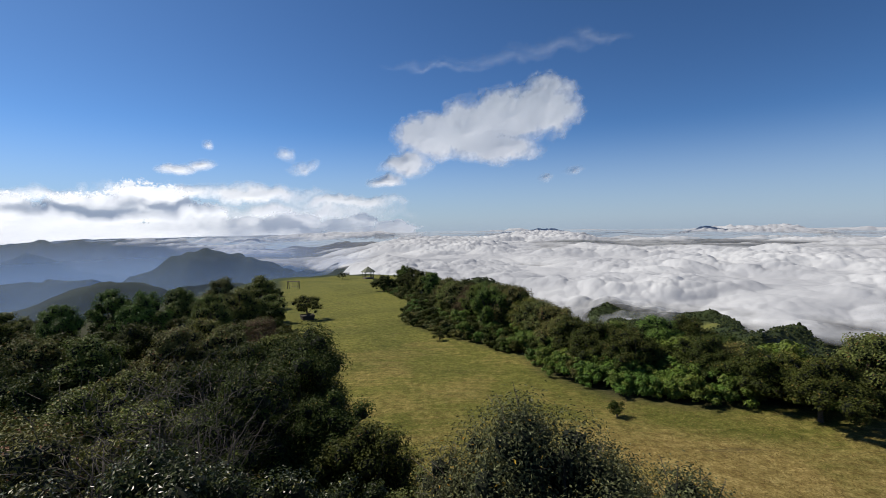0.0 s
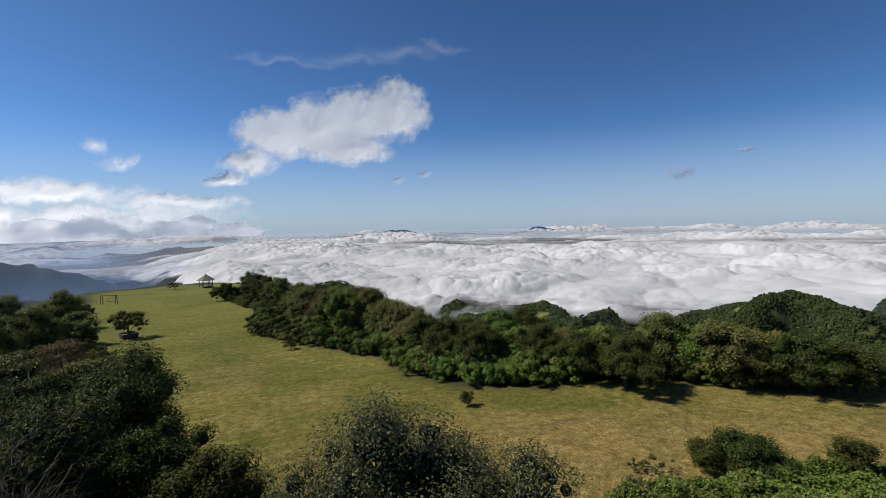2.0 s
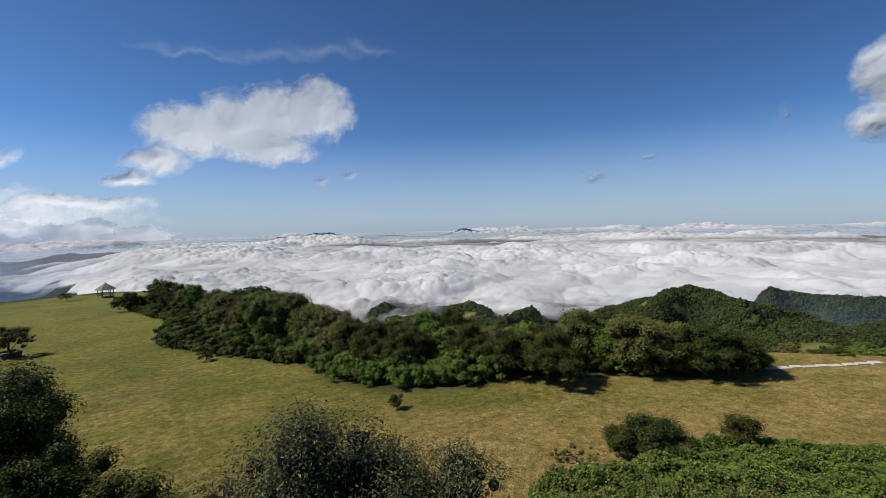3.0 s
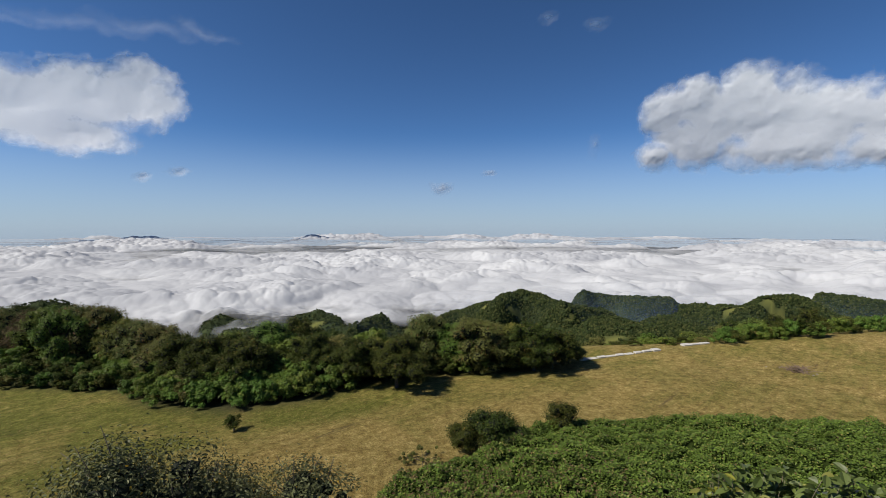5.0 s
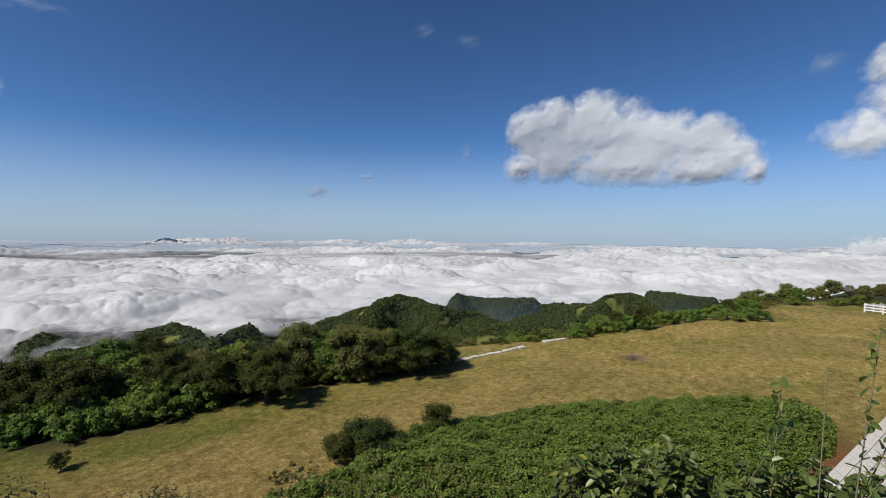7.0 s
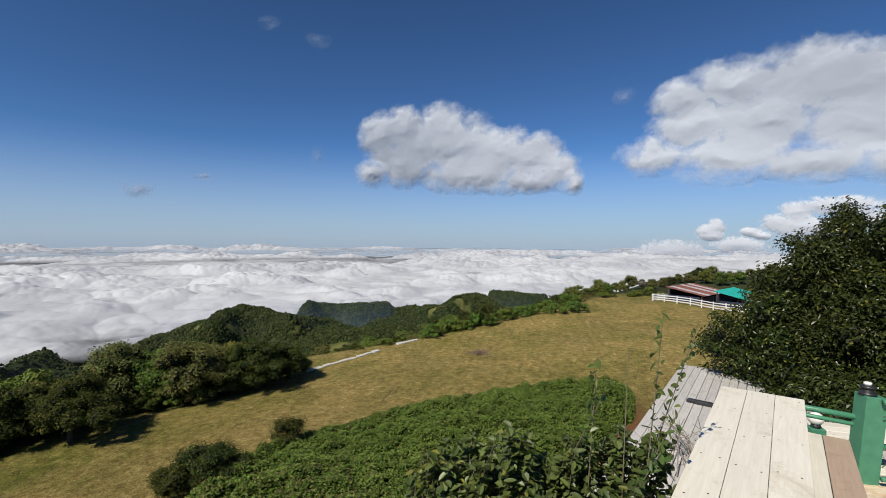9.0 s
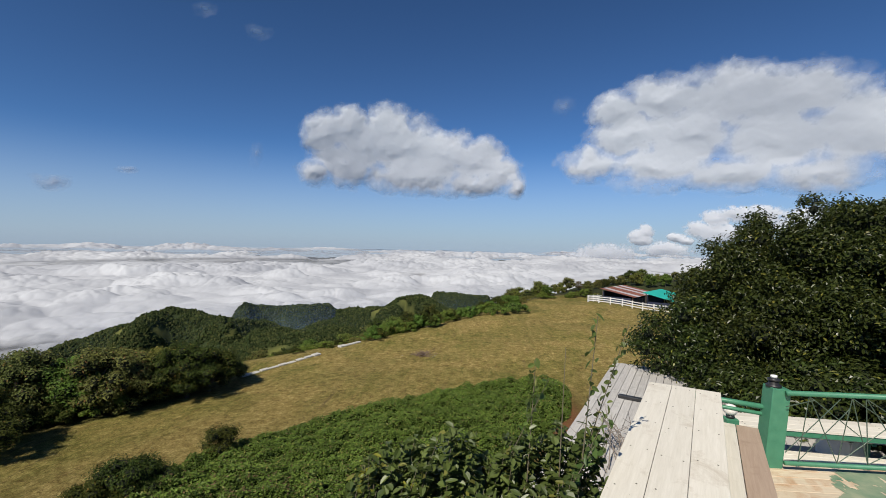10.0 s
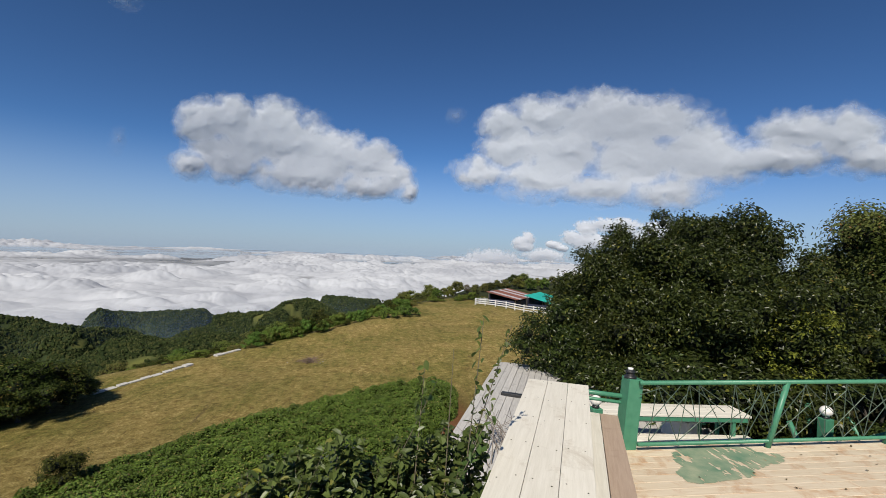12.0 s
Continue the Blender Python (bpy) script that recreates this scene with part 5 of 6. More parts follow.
def picnic_table(x, y, z, az, length, width, boards, label, bench_sides, bench_mats, overhang=0.0, crossbars=2):
    """Table with plank top on a green frame; local +x runs along its length."""
    ob = thing("picnic_table", x, y, z, label, "table", rz=90 - az)
    bw = width / boards
    for k in range(boards):
        y0 = -width / 2 + bw * (k + 0.5)
        b = box_part("board", ob, WHITE_BOARD, (0, 0, 0.735), (length, bw - 0.0035, 0.035), 0.003)
        b.location = (0.004 * (k % 2), y0, 0)
        for u in np.linspace(-length / 2 + 0.12, length / 2 - 0.12, 6):
            for side in (-0.28, 0.28):
                vs = [((0.007 + 0.002 * rnd.random()) * math.cos(w), 0.007 * math.sin(w), 0) for w in np.arange(0, 6.28, 0.7)]
                s = new("screw", mesh_of("screw", vs, [tuple(range(len(vs)))], SCREW))
                s.parent = b
                s.location = (u + rnd.uniform(-0.06, 0.06), side * bw + rnd.uniform(-0.01, 0.01), 0.7535)
    box_part("apron", ob, GREEN, (0, -width / 2 + 0.03, 0.68), (length - 0.1, 0.03, 0.07))
    box_part("apron", ob, GREEN, (0, width / 2 - 0.03, 0.68), (length - 0.1, 0.03, 0.07))
    for u in np.linspace(-length / 2 + 0.25, length / 2 - 0.25, crossbars):
        for sgn in (-1, 1):
            box_part("leg", ob, GREEN, (u, sgn * (width / 2 - 0.06), 0.35), (0.05, 0.05, 0.70))
    for side, mats in zip(bench_sides, bench_mats):
        for k, mat in enumerate(mats):
            box_part("seat_board", ob, mat, (0, side[0] + side[1] * k, 0.405), (length, abs(side[1]) - 0.006, 0.035))
        mid = side[0] + side[1] * (len(mats) - 1) / 2
        for u in np.linspace(-length / 2 + 0.3, length / 2 - 0.3, crossbars):
            box_part("seat_leg", ob, GREEN, (u, mid, 0.19), (0.05, 0.05, 0.38))
            box_part("seat_bearer", ob, GREEN, (u, mid, 0.37), (0.05, abs(side[1]) * len(mats), 0.04))
    return ob


# terrace table close by the camera, its far end over the terrace's rim
tx, ty = along(115.5, 5.60, -2.455, -1.75, 0.0)
picnic_table(tx, ty, FLOOR_Z, 115.5, 3.5, 0.75, 3, "long white-painted plank table with a bench on a green frame", [(-0.20, -0.215)], [[WHITE_BOARD, WHITE_BOARD, BROWN_BOARD]])

# terrace floor
floor = tagged(new("terrace_floor"), "cream-painted plank terrace with orange stains", "floor", kind="structure")
floor.location = (0, 0, FLOOR_Z)
pitch = 0.145
for k in range(62):
    x = 5.36 - pitch * (k + 0.5)
    y1 = min(0.62 - 0.466 * x, -0.2)
    y0 = -13.5
    cut = y0 + (y1 - y0) * (0.35 + 0.4 * ((k * 7) % 5) / 5)
    for a, b in ((y0, cut - 0.002), (cut + 0.002, y1)):
        o = box_part("plank", floor, CREAM_BOARD, (0, 0, 0), (b - a, pitch - 0.006, 0.03), 0.003)
        o.location, o.rotation_euler = (x, (a + b) / 2, -0.015 + 0.0012 * ((k * 5) % 3)), (0, 0, math.pi / 2)
for x0, x1, y0, y1 in ((5.26, 5.36, -13.5, -2.0), (-3.6, -3.5, -13.5, 0.0)):
    box_part("beam", floor, DARKWOOD, ((x0 + x1) / 2, (y0 + y1) / 2, -0.115), (0.08, y1 - y0, 0.16))
for y in np.arange(-13, -1, 1.5):
    box_part("joist", floor, DARKWOOD, (0.9, y, -0.115), (8.6, 0.06, 0.16))
for x in (-3.3, 1.0, 5.2):
    for y in (-12.5, -8.5, -4.5):
        box_part("stilt", floor, DARKWOOD, (x, y, -0.9), (0.14, 0.14, 1.5))


# spilt green paint on the floor: ragged flat coat
def paint_patch():
    corners = [(5.30, -3.98), (5.30, -4.86), (5.10, -4.90), (5.02, -5.14), (4.84, -5.06), (4.70, -4.60), (4.50, -4.28), (4.46, -3.72), (4.42, -3.50), (4.58, -3.42), (4.80, -3.62), (5.05, -3.70)]
    pts = np.array(corners)
    gx, gy = np.meshgrid(np.arange(4.36, 5.33, 0.012), np.arange(-5.25, -3.3, 0.012), indexing="ij")
    wx = gx + 0.10 * (octaves(gx * 9, gy * 3, 4, 91) - 0.5) * (gx < 5.2)
    wy = gy + 0.22 * (octaves(gx * 14, gy * 4, 4, 95) - 0.5)
    inside = np.zeros(gx.shape, bool)
    for (ax, ay), (bx, by) in zip(pts, np.roll(pts, -1, 0)):
        inside ^= ((ay > wy) != (by > wy)) & (wx < (bx - ax) * (wy - ay) / (by - ay + 1e-9) + ax)
    inside &= octaves(gx * 6, gy * 22, 4, 99) < 0.60
    ob = new("paint_patch", grid_mesh("paint_patch", np.stack([gx, gy, np.full(gx.shape, FLOOR_Z + 0.0045)], -1), np.where(inside, 1.0, 0.0), GREEN_WORN))
    return tagged(ob, "ragged patch of worn green paint on the planks", "paint stain", kind="structure")


paint_patch()


# railing of the terrace
def railing():
    ob = thing("railing", 5.22, -3.36, FLOOR_Z, "green-painted tube railing with crisscross rods", "railing")
    ends = [0.0, -1.83, -3.66, -5.5, -7.3, -9.2]
    rod("top_rail", ob, GREEN, (0, 0, 0.845), (0.0, ends[-1], 0.845), 0.028, 12)
    rod("bottom_rail", ob, GREEN, (0, 0, 0.085), (0.0, ends[-1], 0.085), 0.024, 12)
    for y in ends[1:]:
        rod("post", ob, GREEN, (0, y, 0.0), (0, y - 0.26, 0.84), 0.036, 12)
    for a, b in zip(ends, ends[1:]):
        n = 5
        tops = [a + (b - a) * (k + 0.15 + 0.7 * rnd.random()) / n for k in range(n)]
        bots = [a + (b - a) * (k + 0.5 * rnd.random()) / n for k in range(n + 1)]
        lines = []
        for k in range(n):
            lines += [((tops[k], 0.82), (bots[k], 0.11)), ((tops[k], 0.82), (bots[k + 1], 0.11))]
            h = rnd.uniform(0.25, 0.6)
            lines.append(((tops[k], 0.82), (max(tops[k] - 0.52, b), 0.82 - h)))
            lines.append(((bots[k], 0.11), (max(bots[k] - rnd.uniform(0.45, 0.8), b), rnd.uniform(0.5, 0.75))))
        lines.append(((a, 0.70), (a + (b - a) * 0.16, 0.78)))
        lines.append(((a, 0.20), (a + (b - a) * 0.30, 0.80)))
        for (y0, z0), (y1, z1) in lines:
            rod("rod", ob, ROD, (0.004 * rnd.uniform(-1, 1), y0, z0), (0, y1, z1), 0.0052, 5)
    return ob


railing()
post = thing("square_post", 5.36, -3.31, FLOOR_Z, "square green-painted corner post of the railing", "post")
box_part("shaft", post, GREEN, (0, 0, 0.42), (0.19, 0.19, 0.90), 0.006, Matrix.Rotation(radians(4.5), 3, "X"))
lamp = thing("solar_lamp", 5.36, -3.31, FLOOR_Z + 0.87, "black solar lamp on the corner post", "lamp")
lathe("base", lamp, BLACK, [(0.075, 0.0), (0.075, 0.025), (0.05, 0.03), (0.05, 0.065)])
lathe("shade", lamp, BLACK, [(0.048, 0.065), (0.062, 0.07), (0.06, 0.09), (0.036, 0.10)])
lathe("cap", lamp, WHITEPAINT, [(0.032, 0.10), (0.034, 0.125), (0.02, 0.13)], label="pale plastic cap")
side = thing("side_rail", 5.36, -3.31, FLOOR_Z, "pair of green rails along the terrace's other side", "railing")
for h, r in ((0.62, 0.03), (0.54, 0.022)):
    rod("rail", side, GREEN, (0.05, 0.05, h), (0.42, 0.75, h), r, 12)
rod("rail_post", side, GREEN, (0.42, 0.75, -0.5), (0.42, 0.75, 0.64), 0.03, 12)


# lower deck
def lower_deck():
    ob = tagged(new("lower_deck"), "weathered grey plank deck with worn white paint", "deck", kind="structure")
    ob.matrix_basis = pose(7.0, -1.3, LOW_Z, 0, 0, 90 - 114)
    w = 0.158
    for k in range(28):
        v = 0.084 - w * (k + 0.5)
        for a, b in ((-2.0 + 0.5 * ((k * 3) % 2), 3.1 - 0.002), (3.1 + 0.002, 6.0)):
            o = box_part("plank", ob, GREY_BOARD, (0, 0, 0), (b - a, w - 0.007, 0.03), 0.003)
            o.location = ((a + b) / 2, v, -0.015 + 0.002 * ((k * 5) % 4))
    for u in (-1.5, 0.8, 3.1, 5.8):
        box_part("joist", ob, DARKWOOD, (u, -2.37, -0.11), (0.08, 4.7, 0.14))
        for v in (-0.2, -2.4, -4.5):
            box_part("stilt", ob, DARKWOOD, (u, v, -2.6), (0.12, 0.12, 5.0))
    return ob


lower_deck()
bar = thing("black_bar", *along(114, 7.0, -1.3, 3.0, 0.95), LOW_Z, "short black plastic bar lying on the grey deck", "bar", rz=150 - 90)
box_part("strip", bar, BLACK, (0, 0, 0.035), (1.05, 0.12, 0.07), 0.01)
picnic_table(6.62, -4.75, LOW_Z - 0.04, 186.0, 2.4, 0.50, 3, "white-topped picnic table with benches on a green frame", [(-0.22, -0.14), (0.50, 0.14)], [[WHITE_BOARD, WHITE_BOARD], [WHITE_BOARD, WHITE_BOARD]])
crate = thing("crate", 7.3, -5.5, LOW_Z, "pale plastic crate under the picnic table", "crate", rz=20)
for sx in (-0.24, 0.24):
    box_part("side_panel", crate, WHITEPAINT, (sx, 0, 0.16), (0.02, 0.34, 0.32))
for sy in (-0.17, 0.17):
    box_part("side_panel", crate, WHITEPAINT, (0, sy, 0.16), (0.46, 0.02, 0.32))
box_part("bottom", crate, WHITEPAINT, (0, 0, 0.012), (0.46, 0.32, 0.02))


def globe_lamp(x, y, z, r, base):
    ob = thing("globe_lamp", x, y, base, "opal globe lamp on a square green post", "lamp", "globe lamps of the lower deck")
    box_part("shaft", ob, GREEN, (0, 0, (z - base) / 2), (0.15, 0.15, z - base), 0.006)
    lathe("collar", ob, BLACK, [(0.05, 0), (0.05, 0.03), (0.035, 0.04)], (0, 0, z - base))
    prof = [(r * math.sin(w), r * 0.9 * (1 - math.cos(w))) for w in np.linspace(0.35, math.pi - 0.02, 12)]
    lathe("globe", ob, GLOBE, prof, (0, 0, z - base + 0.03), 20)
    return ob


globe_lamp(6.15, -3.28, 10.82, 0.082, LOW_Z)
globe_lamp(6.25, -7.25, 10.56, 0.092, 9.5)
for x, y, yaw in ((6.1, -6.75, 20), (6.9, -7.7, -35), (6.3, -8.1, 60)):
    b = thing("brace", x, y, 9.5, "green timber brace of the lower fence", "brace", "braces of the lower fence", rz=yaw)
    rod("strut", b, GREEN, (-0.25, 0, 0), (0.25, 0, 1.0), 0.04, 8)
    rod("strut", b, GREEN, (-0.3, 0, 0.85), (0.5, 0, 0.45), 0.03, 8)


# fallen leaves on the terrace
def litter():
    n = 60
    p = np.stack([rnd.uniform(3.0, 5.2, n), rnd.uniform(-9, -3.4, n), np.full(n, FLOOR_Z + 0.012)], -1)
    nr = np.stack([rnd.normal(0, 0.2, n), rnd.normal(0, 0.2, n), np.ones(n)], -1)
    return tagged(new("fallen_leaves", leaf_mesh("fallen_leaves", p, nr, 0.045, 0.022, LEAF_BROWN)), "dry brown leaves scattered on the planks", "leaf litter", kind="stuff")


litter()


# shoots and shrub in front of the terrace
def shoot(bm_paths, lv, nv, base, tip, leaves, size, bend=0.15):
    a, b = Vector(base), Vector(tip)
    side = (b - a).orthogonal().normalized() * bend * (b - a).length
    pts = [a.lerp(b, t) + side * math.sin(t * math.pi) * 0.6 for t in np.linspace(0, 1, 7)]
    bm_paths.append([(tuple(p), 0.007 * (1 - 0.75 * i / 6)) for i, p in enumerate(pts)])
    for k in range(leaves):
        t = 0.45 + 0.55 * ((k + rnd.random()) / leaves) ** 0.7
        i = min(int(t * 6), 5)
        p = pts[i].lerp(pts[i + 1], t * 6 - i)
        o = Vector(unit(1)[0]) * size * 0.55
        o.z = -abs(o.z) * 0.2
        lv.append(p + o)
        nv.append(Vector((0, 0, 1)) + Vector(unit(1)[0]) * 0.7)


STEM = plain("green_stem", (0.07, 0.055, 0.03), (0.14, 0.12, 0.07), 30, 0.6, 0.1)
LEAF_SPRAY = leaf_material("leaf_spray", (0.028, 0.058, 0.014), (0.092, 0.140, 0.036), (0.16, 0.18, 0.04), 0.05, 0.38, 0.2, 0.32)


def glossy_sprays(label, seeds, leaf, mat):
    ob = thing("leafy_shrub", 3.3, 0.1, 9.3, label, "shrub")
    paths, lv, nv = [], [], []
    for (az, d, el), n, count in seeds:
        tip = EYE + polar(az, el, d / math.cos(radians(el)))
        for k in range(n):
            q = tip + Vector((rnd.normal(0, 0.10), rnd.normal(0, 0.10), rnd.normal(0, 0.06)))
            foot = Vector((q.x * 0.9 + rnd.normal(0, 0.15), q.y * 0.9 + rnd.normal(0, 0.15), max(9.35, q.z - rnd.uniform(0.9, 1.5))))
            shoot(paths, lv, nv, foot, q, count, leaf)
    vs, fs = tubes(paths)
    inv = ob.matrix_basis.inverted()
    t = new("stem", mesh_of("stem", [inv @ v for v in vs], fs, STEM, True))
    t.parent = ob
    lv, nv = np.array([tuple(inv @ v) for v in lv]), np.array([tuple(v) for v in nv])
    o = new("foliage", leaf_mesh("foliage", lv, nv, leaf, leaf * 0.62, mat, 0.16, 0.9, True))
    o.parent = ob
    return ob


glossy_sprays("glossy-leaved shrub with upright shoots before the terrace",
              [((az, d, el), 10, 44) for az, d, el in ((77, 3.6, -26.5), (80, 3.5, -24.5), (83, 3.6, -24.6), (86, 3.7, -25.5), (89, 3.8, -26), (92, 3.6, -25), (95, 3.5, -23.8), (98, 3.6, -23),
                                                      (101, 3.7, -22.6), (103, 3.9, -21.5), (88, 3.4, -23.4), (79, 3.2, -29), (84, 3.1, -30), (90, 3.0, -30), (96, 3.0, -29), (101, 3.1, -28), (105, 3.4, -27))], 0.080, LEAF_SPRAY)
glossy_sprays("shrub sprig with yellow leaves", [((az, 3.4, el), 6, 24) for az, el in ((78.4, -26.2), (80.2, -27.0), (82, -28))], 0.065, LEAF_YELLOW)


def tall_shoot(label, foot, tip, leaves, top_only):
    ob = thing("tall_shoot", *foot, label, "shoot", "tall shoots before the terrace")
    f, t = Vector((0, 0, 0)), Vector(tip) - Vector(foot)
    mid = t * 0.55 + Vector((0.03, -0.05, 0.0))
    vs, fs = tubes([[(tuple(f), 0.0075), (tuple(mid), 0.0055), (tuple(t), 0.0025)]])
    s = new("stem", mesh_of("stem", vs, fs, STEM, True))
    s.parent = ob
    lv, nv = [], []
    for k in range(leaves):
        q = (1 - 0.3 * (k / leaves)) if top_only else 0.35 + 0.65 * k / leaves
        p = mid.lerp(t, (q - 0.55) / 0.45) if q > 0.55 else f.lerp(mid, q / 0.55)
        lv.append(tuple(p + Vector((rnd.uniform(-0.04, 0.04), rnd.uniform(-0.04, 0.04), -0.02))))
        nv.append((rnd.normal(0, 0.8), rnd.normal(0, 0.8), 0.6))
    if leaves:
        o = new("foliage", leaf_mesh("foliage", np.array(lv), np.array(nv), 0.066, 0.040, LEAF_SPRAY, 0.2, 1.2, True))
        o.parent = ob
    return ob


def at(az, d, el):
    return tuple(EYE + polar(az, el, d / math.cos(radians(el))))


tall_shoot("tall thin shoot with leaves at its tip", at(99.0, 3.2, -45), at(104.5, 3.6, -8.0), 20, True)
tall_shoot("long leaning shoot with curled leaves", at(93.0, 3.1, -44), at(107.9, 3.9, -9.0), 62, False)
tall_shoot("upright leafy shoot before the terrace", at(93.5, 3.2, -45), at(97.4, 3.5, -13.9), 26, True)
tall_shoot("bare dry stalk standing among the shoots", at(98.0, 3.2, -45), at(100.9, 3.6, -12.2), 0, True)
tall_shoot("slanting shoot with sparse leaves", at(78.0, 3.0, -45), at(99.0, 3.7, -16.0), 12, True)
tall_shoot("slanting leafy branch before the terrace", at(88.0, 3.0, -45), at(106.0, 3.6, -18.6), 64, False)
tall_shoot("low leafy branch over the grey deck", at(86.0, 2.9, -45), at(104.5, 3.4, -22.5), 60, False)


def dead_branches():
    ob = thing("dead_branch", *along(114, 7.0, -1.3, 0.2, 0.9), LOW_Z, "bundle of bare dry twigs lying on the grey deck", "dry branch")
    paths = []
    for k in range(16):
        a = Vector((rnd.uniform(-0.5, 0.2), rnd.uniform(-0.3, 0.4), 0.02))
        b = a + Vector((rnd.uniform(0.5, 1.5), rnd.uniform(-0.5, 0.6), rnd.uniform(0.05, 0.4)))
        m_ = a.lerp(b, 0.5) + Vector((0, rnd.uniform(-0.15, 0.15), 0.1))
        paths.append([(tuple(a), 0.009), (tuple(m_), 0.007), (tuple(b), 0.003)])
        for _ in range(3):
            c = m_ + Vector(unit(1)[0]) * 0.4
            c.z = max(c.z, 0.03)
            paths.append([(tuple(m_), 0.004), (tuple(c), 0.002)])
    vs, fs = tubes(paths)
    t = new("brushwood", mesh_of("brushwood", vs, fs, TWIG, True))
    t.parent = ob
    return ob


dead_branches()


# ---- on the lawn ----
def pavilion():
    x, y = -26.0, 158.0
    ob = thing("pavilion", x, y, gz(x, y), "small open wooden pavilion with a pyramid roof at the ridge's end", "pavilion", rz=15)
    lathe("floor", ob, DARKWOOD, [(2.0, -0.6), (2.0, 0.35)], sides=6)
    for k in range(6):
        w = math.pi / 3 * k
        a, b = (1.8 * math.cos(w), 1.8 * math.sin(w)), (1.8 * math.cos(w + math.pi / 3), 1.8 * math.sin(w + math.pi / 3))
        rod("post", ob, DARKWOOD, (*a, 0.3), (*a, 2.7), 0.09, 8)
        if k != 4:
            for h in (0.75, 1.15):
                rod("rail", ob, DARKWOOD, (*a, h), (*b, h), 0.05, 6)
    for k in range(6):
        w0, w1 = math.pi / 3 * k, math.pi / 3 * (k + 1)
        r = 2.55
        vs = [(r * math.cos(w0), r * math.sin(w0), 2.45), (r * math.cos(w1), r * math.sin(w1), 2.45), (0.12 * math.cos(w1), 0.12 * math.sin(w1), 4.15), (0.12 * math.cos(w0), 0.12 * math.sin(w0), 4.15)]
        vs += [(a, b, c - 0.1) for a, b, c in vs]
        fs = [(0, 1, 2, 3), (7, 6, 5, 4), (0, 4, 5, 1), (1, 5, 6, 2), (2, 6, 7, 3), (3, 7, 4, 0)]
        o = new("roof_panel", mesh_of("roof_panel", vs, fs, THATCH))
        o.parent = ob
    lathe("finial", ob, DARKWOOD, [(0.16, 4.1), (0.12, 4.25), (0.03, 4.5)], sides=8)
    return ob


pavilion()


def swing_frame():
    x, y = -40.0, 122.0
    ob = thing("swing_frame", x, y, gz(x, y), "dark wooden swing frame on the slope", "swing", rz=-10)
    for u in (-1.5, 1.5):
        for v in (-0.5, 0.5):
            rod("post", ob, DARKWOOD, (u, v, -0.1), (u, v * 0.5, 2.0), 0.08, 6)
    for v in (-0.25, 0.25):
        rod("beam", ob, DARKWOOD, (-1.8, v, 2.0), (1.8, v, 2.0), 0.09, 6)
    box_part("seat", ob, DARKWOOD, (0.3, 0, 0.6), (1.4, 0.4, 0.06))
    for u in (-0.3, 0.9):
        rod("rope", ob, TWIG, (u, 0, 0.6), (u, 0, 2.0), 0.02, 5)
    return ob


swing_frame()


def planter():
    d = 74.0
    x, y = d * math.sin(radians(-16.7)), d * math.cos(radians(-16.7))
    ob = thing("planter", x, y, gz(x, y), "dark timber planter box round the tree's foot", "planter", rz=30)
    for s in (-1, 1):
        box_part("side_board", ob, DARKWOOD, (s * 0.85, 0, 0.3), (0.08, 1.7, 0.9), 0.01, Matrix.Rotation(s * 0.25, 3, "Y"))
        box_part("side_board", ob, DARKWOOD, (0, s * 0.85, 0.3), (1.7, 0.08, 0.9), 0.01, Matrix.Rotation(-s * 0.25, 3, "X"))
    box_part("soil", ob, DARKWOOD, (0, 0, 0.3), (1.6, 1.6, 0.5), 0.02)
    return ob


planter()


def walkway():
    ob = tagged(new("walkway"), "whitewashed concrete walkway along the crest", "walkway", kind="structure")
    runs = [((40.0, 21.2), (47.6, 16.4), 9), ((50.2, 15.2), (52.8, 13.4), 3)]
    for (ax, ay), (bx, by), n in runs:
        for k in range(n):
            t = (k + 0.5) / n
            x, y = ax + (bx - ax) * t, ay + (by - ay) * t
            o = box_part("slab", ob, CONCRETE, (0, 0, 0), (math.hypot(bx - ax, by - ay) / n - rnd.uniform(0.05, 0.25), rnd.uniform(0.35, 0.7), 0.26), 0.03)
            o.matrix_basis = pose(x, y, gz(x, y) - 0.02 + rnd.uniform(-0.05, 0.05), rnd.uniform(-2, 2), -math.degrees(math.atan2(gz(bx, by) - gz(ax, ay), math.hypot(bx - ax, by - ay))), math.degrees(math.atan2(by - ay, bx - ax)))
    return ob


walkway()


BRUSH = plain("dead_brushwood", (0.10, 0.066, 0.045), (0.24, 0.17, 0.12), 9, 0.85, 0.3)


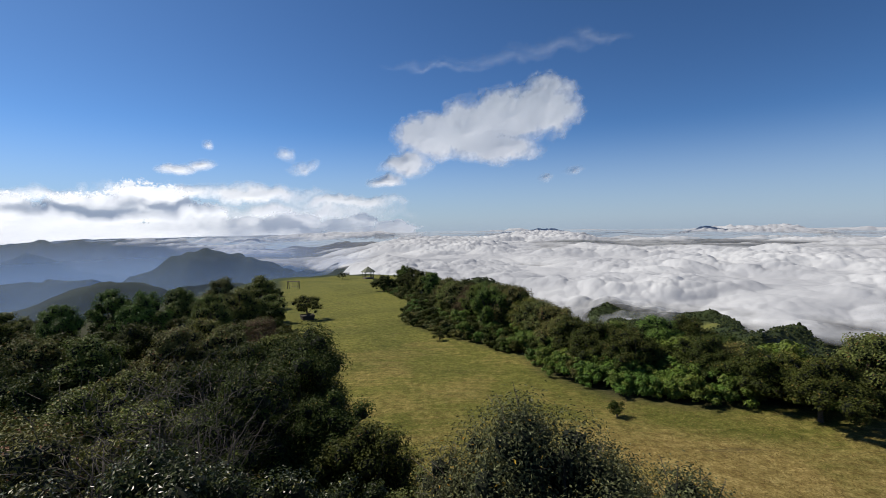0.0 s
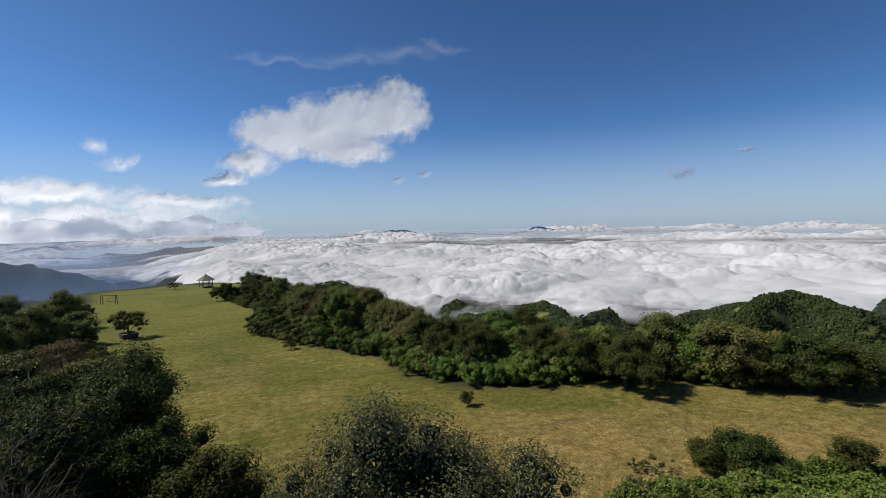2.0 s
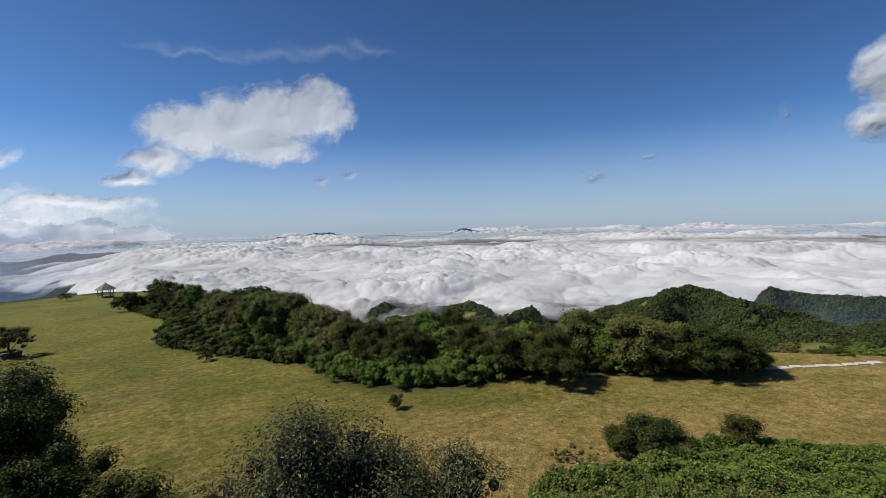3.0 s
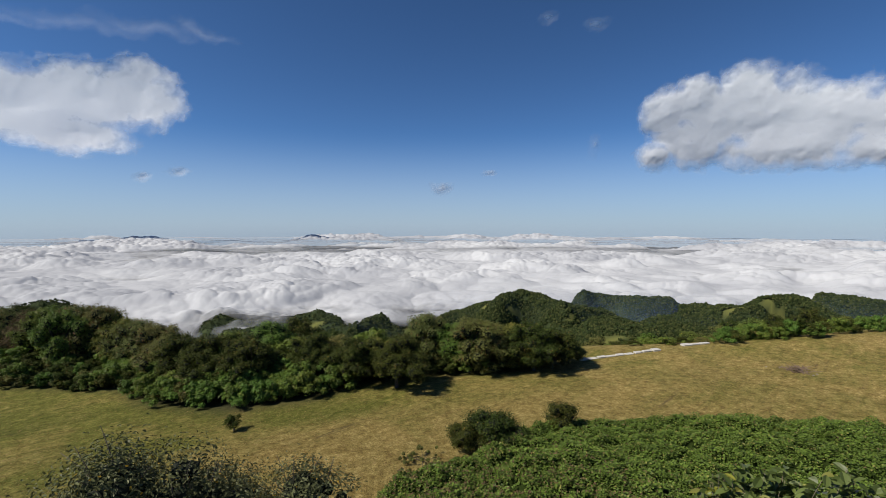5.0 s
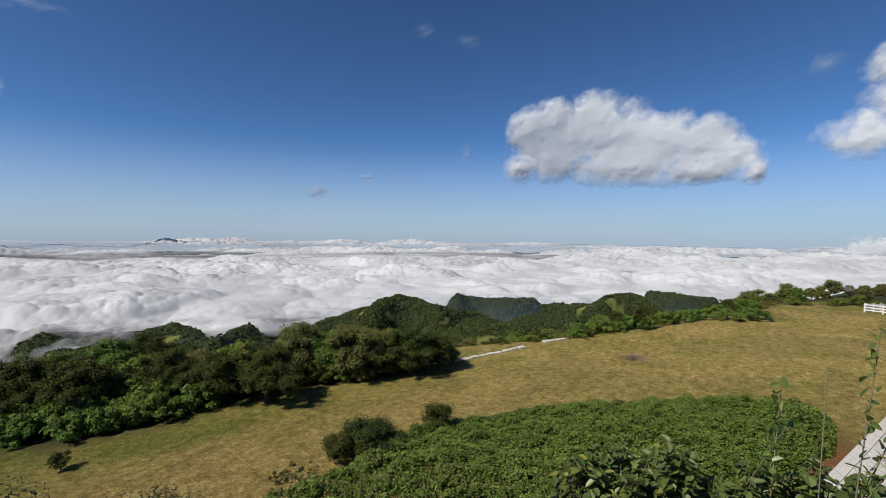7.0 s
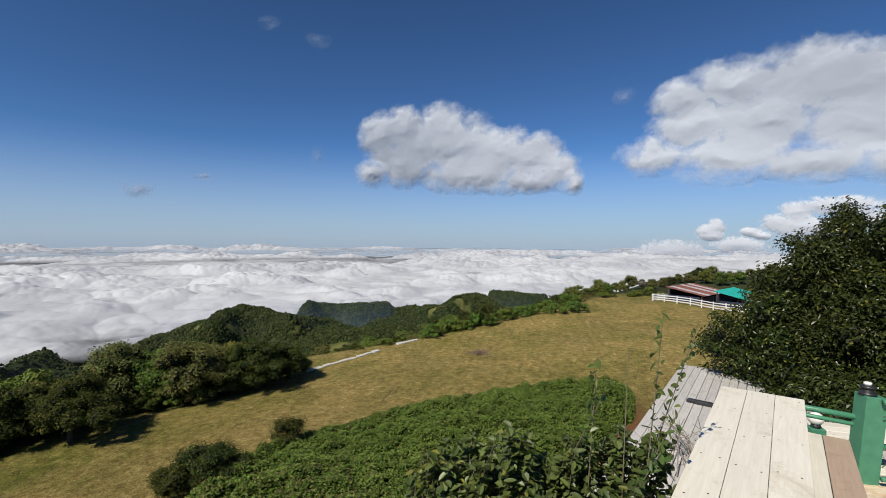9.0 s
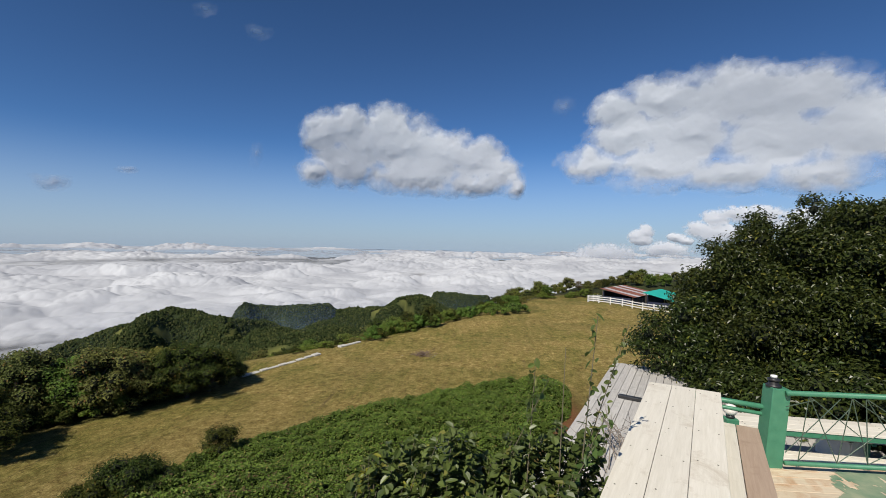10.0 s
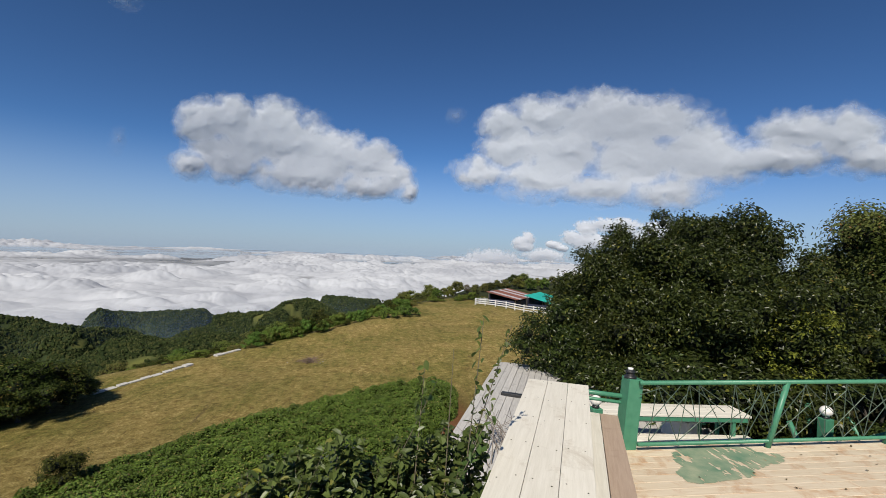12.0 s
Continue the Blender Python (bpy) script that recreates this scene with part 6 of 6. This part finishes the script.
def brush_pile():
    x, y = 46.3, 5.3
    ob = thing("brush_pile", x, y, gz(x, y), "heap of dead branches and rubble on the grass", "brush pile")
    paths = []
    for k in range(60):
        a = Vector((rnd.normal(0, 0.4), rnd.normal(0, 0.45), rnd.uniform(0, 0.30)))
        b = a + Vector((rnd.normal(0, 0.45), rnd.normal(0, 0.5), rnd.uniform(-0.1, 0.35)))
        b.z = max(b.z, 0.0)
        paths.append([(tuple(a), 0.035), (tuple(b), 0.012)])
    vs, fs = tubes(paths, 4)
    t = new("brushwood", mesh_of("brushwood", vs, fs, BRUSH))
    t.parent = ob
    for k in range(9):
        bm = bmesh.new()
        bmesh.ops.create_icosphere(bm, subdivisions=1, radius=rnd.uniform(0.05, 0.12))
        for v in bm.verts:
            v.co *= rnd.uniform(0.75, 1.2)
        s = part("rubble", bm, STONE, ob)
        s.location = (rnd.normal(0, 0.6), rnd.normal(0.3, 1.3), 0.06)
    return ob


brush_pile()


# ---- horse yard with fence and sheds ----
def fence(points, spacing):
    ob = thing("fence", *points[0], gz(*points[0]), "white three-rail timber fence round the yard", "fence")
    inv = ob.matrix_basis.inverted()
    for (ax, ay), (bx, by) in zip(points, points[1:]):
        n = max(1, round(math.hypot(bx - ax, by - ay) / spacing))
        for k in range(n):
            t0, t1 = k / n, (k + 1) / n
            a, b = (ax + (bx - ax) * t0, ay + (by - ay) * t0), (ax + (bx - ax) * t1, ay + (by - ay) * t1)
            za, zb = gz(*a), gz(*b)
            yaw = Matrix.Rotation(math.atan2(by - ay, bx - ax), 3, "Z")
            q = inv @ Vector((*a, za + 0.55))
            box_part("post", ob, WHITEPAINT, tuple(q), (0.14, 0.14, 1.45), 0.01, yaw)
            for h in (0.35, 0.72, 1.1):
                p0, p1 = inv @ Vector((*a, za + h)), inv @ Vector((*b, zb + h))
                d = p1 - p0
                rot = d.to_track_quat("X", "Z").to_matrix()
                box_part("rail", ob, WHITEPAINT, tuple((p0 + p1) / 2), (d.length, 0.05, 0.15), 0.006, rot)
    return ob


fence([(86.2, -20.4), (80.5, -24.8), (72.0, -28.6), (66.0, -33.0)], 2.1)
fence([(86.4, -20.6), (90.5, -24.0)], 2.1)


def shed(x, y, rz, length, depth, eave, ridge, sheets, label, walls):
    """Shed with a single sloping roof of corrugated sheets; local +x along the eave, +y towards the high side."""
    ob = thing("shed", x, y, gz(x, y) - 0.7, label, "shed", rz=rz)
    n = len(sheets)
    for k, mat in enumerate(sheets):
        x0, x1 = -length / 2 + length * k / n, -length / 2 + length * (k + 1) / n + 0.05
        vs, fs = [], []
        m_ = 12
        for i in range(m_ + 1):
            u = x0 + (x1 - x0) * i / m_
            c = 0.035 * (i % 2)
            vs += [(u, -depth / 2, eave + c + 0.01 * (k % 2)), (u, depth / 2, ridge + c + 0.01 * (k % 2))]
        for i in range(m_):
            fs.append((2 * i, 2 * i + 2, 2 * i + 3, 2 * i + 1))
        o = new("roof_sheet", mesh_of("roof_sheet", vs, fs, mat))
        o.modifiers.new("thick", "SOLIDIFY").thickness = 0.02
        o.parent = ob
    for sy, h in ((-depth / 2 + 0.5, eave + 0.1), (depth / 2 - 0.5, ridge - 0.2)):
        for u in np.linspace(-length / 2 + 0.3, length / 2 - 0.3, 5):
            rod("post", ob, DARKWOOD, (u, sy, -0.3), (u, sy, h), 0.09, 6)
    box_part("back_wall", ob, walls, (0, depth / 2 - 0.7, ridge / 2 - 0.2), (length - 0.6, 0.08, ridge - 0.5))
    box_part("front_wall", ob, walls, (0, -depth / 2 + 0.9, eave / 2 - 0.25), (length - 0.6, 0.08, eave - 0.6))
    for s in (-1, 1):
        box_part("side_wall", ob, walls, (s * (length / 2 - 0.3), 0, eave / 2 - 0.1), (0.08, depth - 1.6, eave - 0.3))
    return ob


shed(98.0, -31.5, -38, 13.0, 7.0, 2.7, 3.9, [RUST, ZINC, RUST, RUST, ZINC, RUST, ZINC, RUST], "long open shed roofed with rusty and silver sheets", NAVY)
shed(85.6, -34.6, -38, 10.0, 6.0, 2.3, 3.6, [TEAL] * 6, "open shed with a teal sheet roof and dark blue sides", NAVY)


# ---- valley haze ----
# Upright tinted sheet that lays painted haze over whatever stands behind it.
def haze(name, r, a0, a1, z0, z1, strength, tint=(0.30, 0.46, 0.78, 1), label="upright tinted sheet standing in for blue distance haze", glow=0.0):
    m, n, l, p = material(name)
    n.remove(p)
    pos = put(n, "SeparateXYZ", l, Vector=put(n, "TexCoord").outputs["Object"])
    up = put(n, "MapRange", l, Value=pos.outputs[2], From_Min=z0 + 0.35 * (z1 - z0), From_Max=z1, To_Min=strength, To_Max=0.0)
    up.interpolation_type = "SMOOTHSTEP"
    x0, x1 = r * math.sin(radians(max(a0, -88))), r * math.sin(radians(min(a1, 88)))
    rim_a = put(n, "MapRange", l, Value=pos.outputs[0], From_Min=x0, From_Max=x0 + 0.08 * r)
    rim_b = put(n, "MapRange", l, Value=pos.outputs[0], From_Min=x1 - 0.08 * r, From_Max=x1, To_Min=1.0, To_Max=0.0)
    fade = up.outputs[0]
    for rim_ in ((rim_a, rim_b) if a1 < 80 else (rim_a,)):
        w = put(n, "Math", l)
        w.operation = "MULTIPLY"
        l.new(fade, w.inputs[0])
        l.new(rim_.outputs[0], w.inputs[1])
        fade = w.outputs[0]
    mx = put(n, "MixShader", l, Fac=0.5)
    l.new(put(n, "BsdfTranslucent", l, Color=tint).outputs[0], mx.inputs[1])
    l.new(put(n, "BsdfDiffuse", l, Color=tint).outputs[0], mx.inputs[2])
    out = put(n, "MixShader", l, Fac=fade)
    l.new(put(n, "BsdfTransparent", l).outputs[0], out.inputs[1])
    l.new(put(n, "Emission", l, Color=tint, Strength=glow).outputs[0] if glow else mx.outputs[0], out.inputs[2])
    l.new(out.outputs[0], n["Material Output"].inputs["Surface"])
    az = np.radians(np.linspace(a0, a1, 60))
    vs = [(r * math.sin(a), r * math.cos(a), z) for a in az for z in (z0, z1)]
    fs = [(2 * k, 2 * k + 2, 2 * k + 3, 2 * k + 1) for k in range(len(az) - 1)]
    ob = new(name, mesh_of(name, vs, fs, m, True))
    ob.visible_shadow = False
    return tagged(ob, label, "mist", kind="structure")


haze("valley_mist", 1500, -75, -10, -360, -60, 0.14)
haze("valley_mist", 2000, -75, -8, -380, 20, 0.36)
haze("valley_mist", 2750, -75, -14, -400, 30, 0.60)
# This sheet glows by itself to brighten the sky along the horizon.
haze("horizon_backdrop", 4945, -80, 170, -760, 1050, 0.85, (0.37, 0.46, 0.60, 1), "glowing backdrop sheet for the pale sky low over the horizon", glow=1.0)
haze("horizon_haze", 3500, -80, 170, -300, 70, 0.22, (0.46, 0.54, 0.68, 1), "upright tinted sheet standing in for blue haze over the far clouds")
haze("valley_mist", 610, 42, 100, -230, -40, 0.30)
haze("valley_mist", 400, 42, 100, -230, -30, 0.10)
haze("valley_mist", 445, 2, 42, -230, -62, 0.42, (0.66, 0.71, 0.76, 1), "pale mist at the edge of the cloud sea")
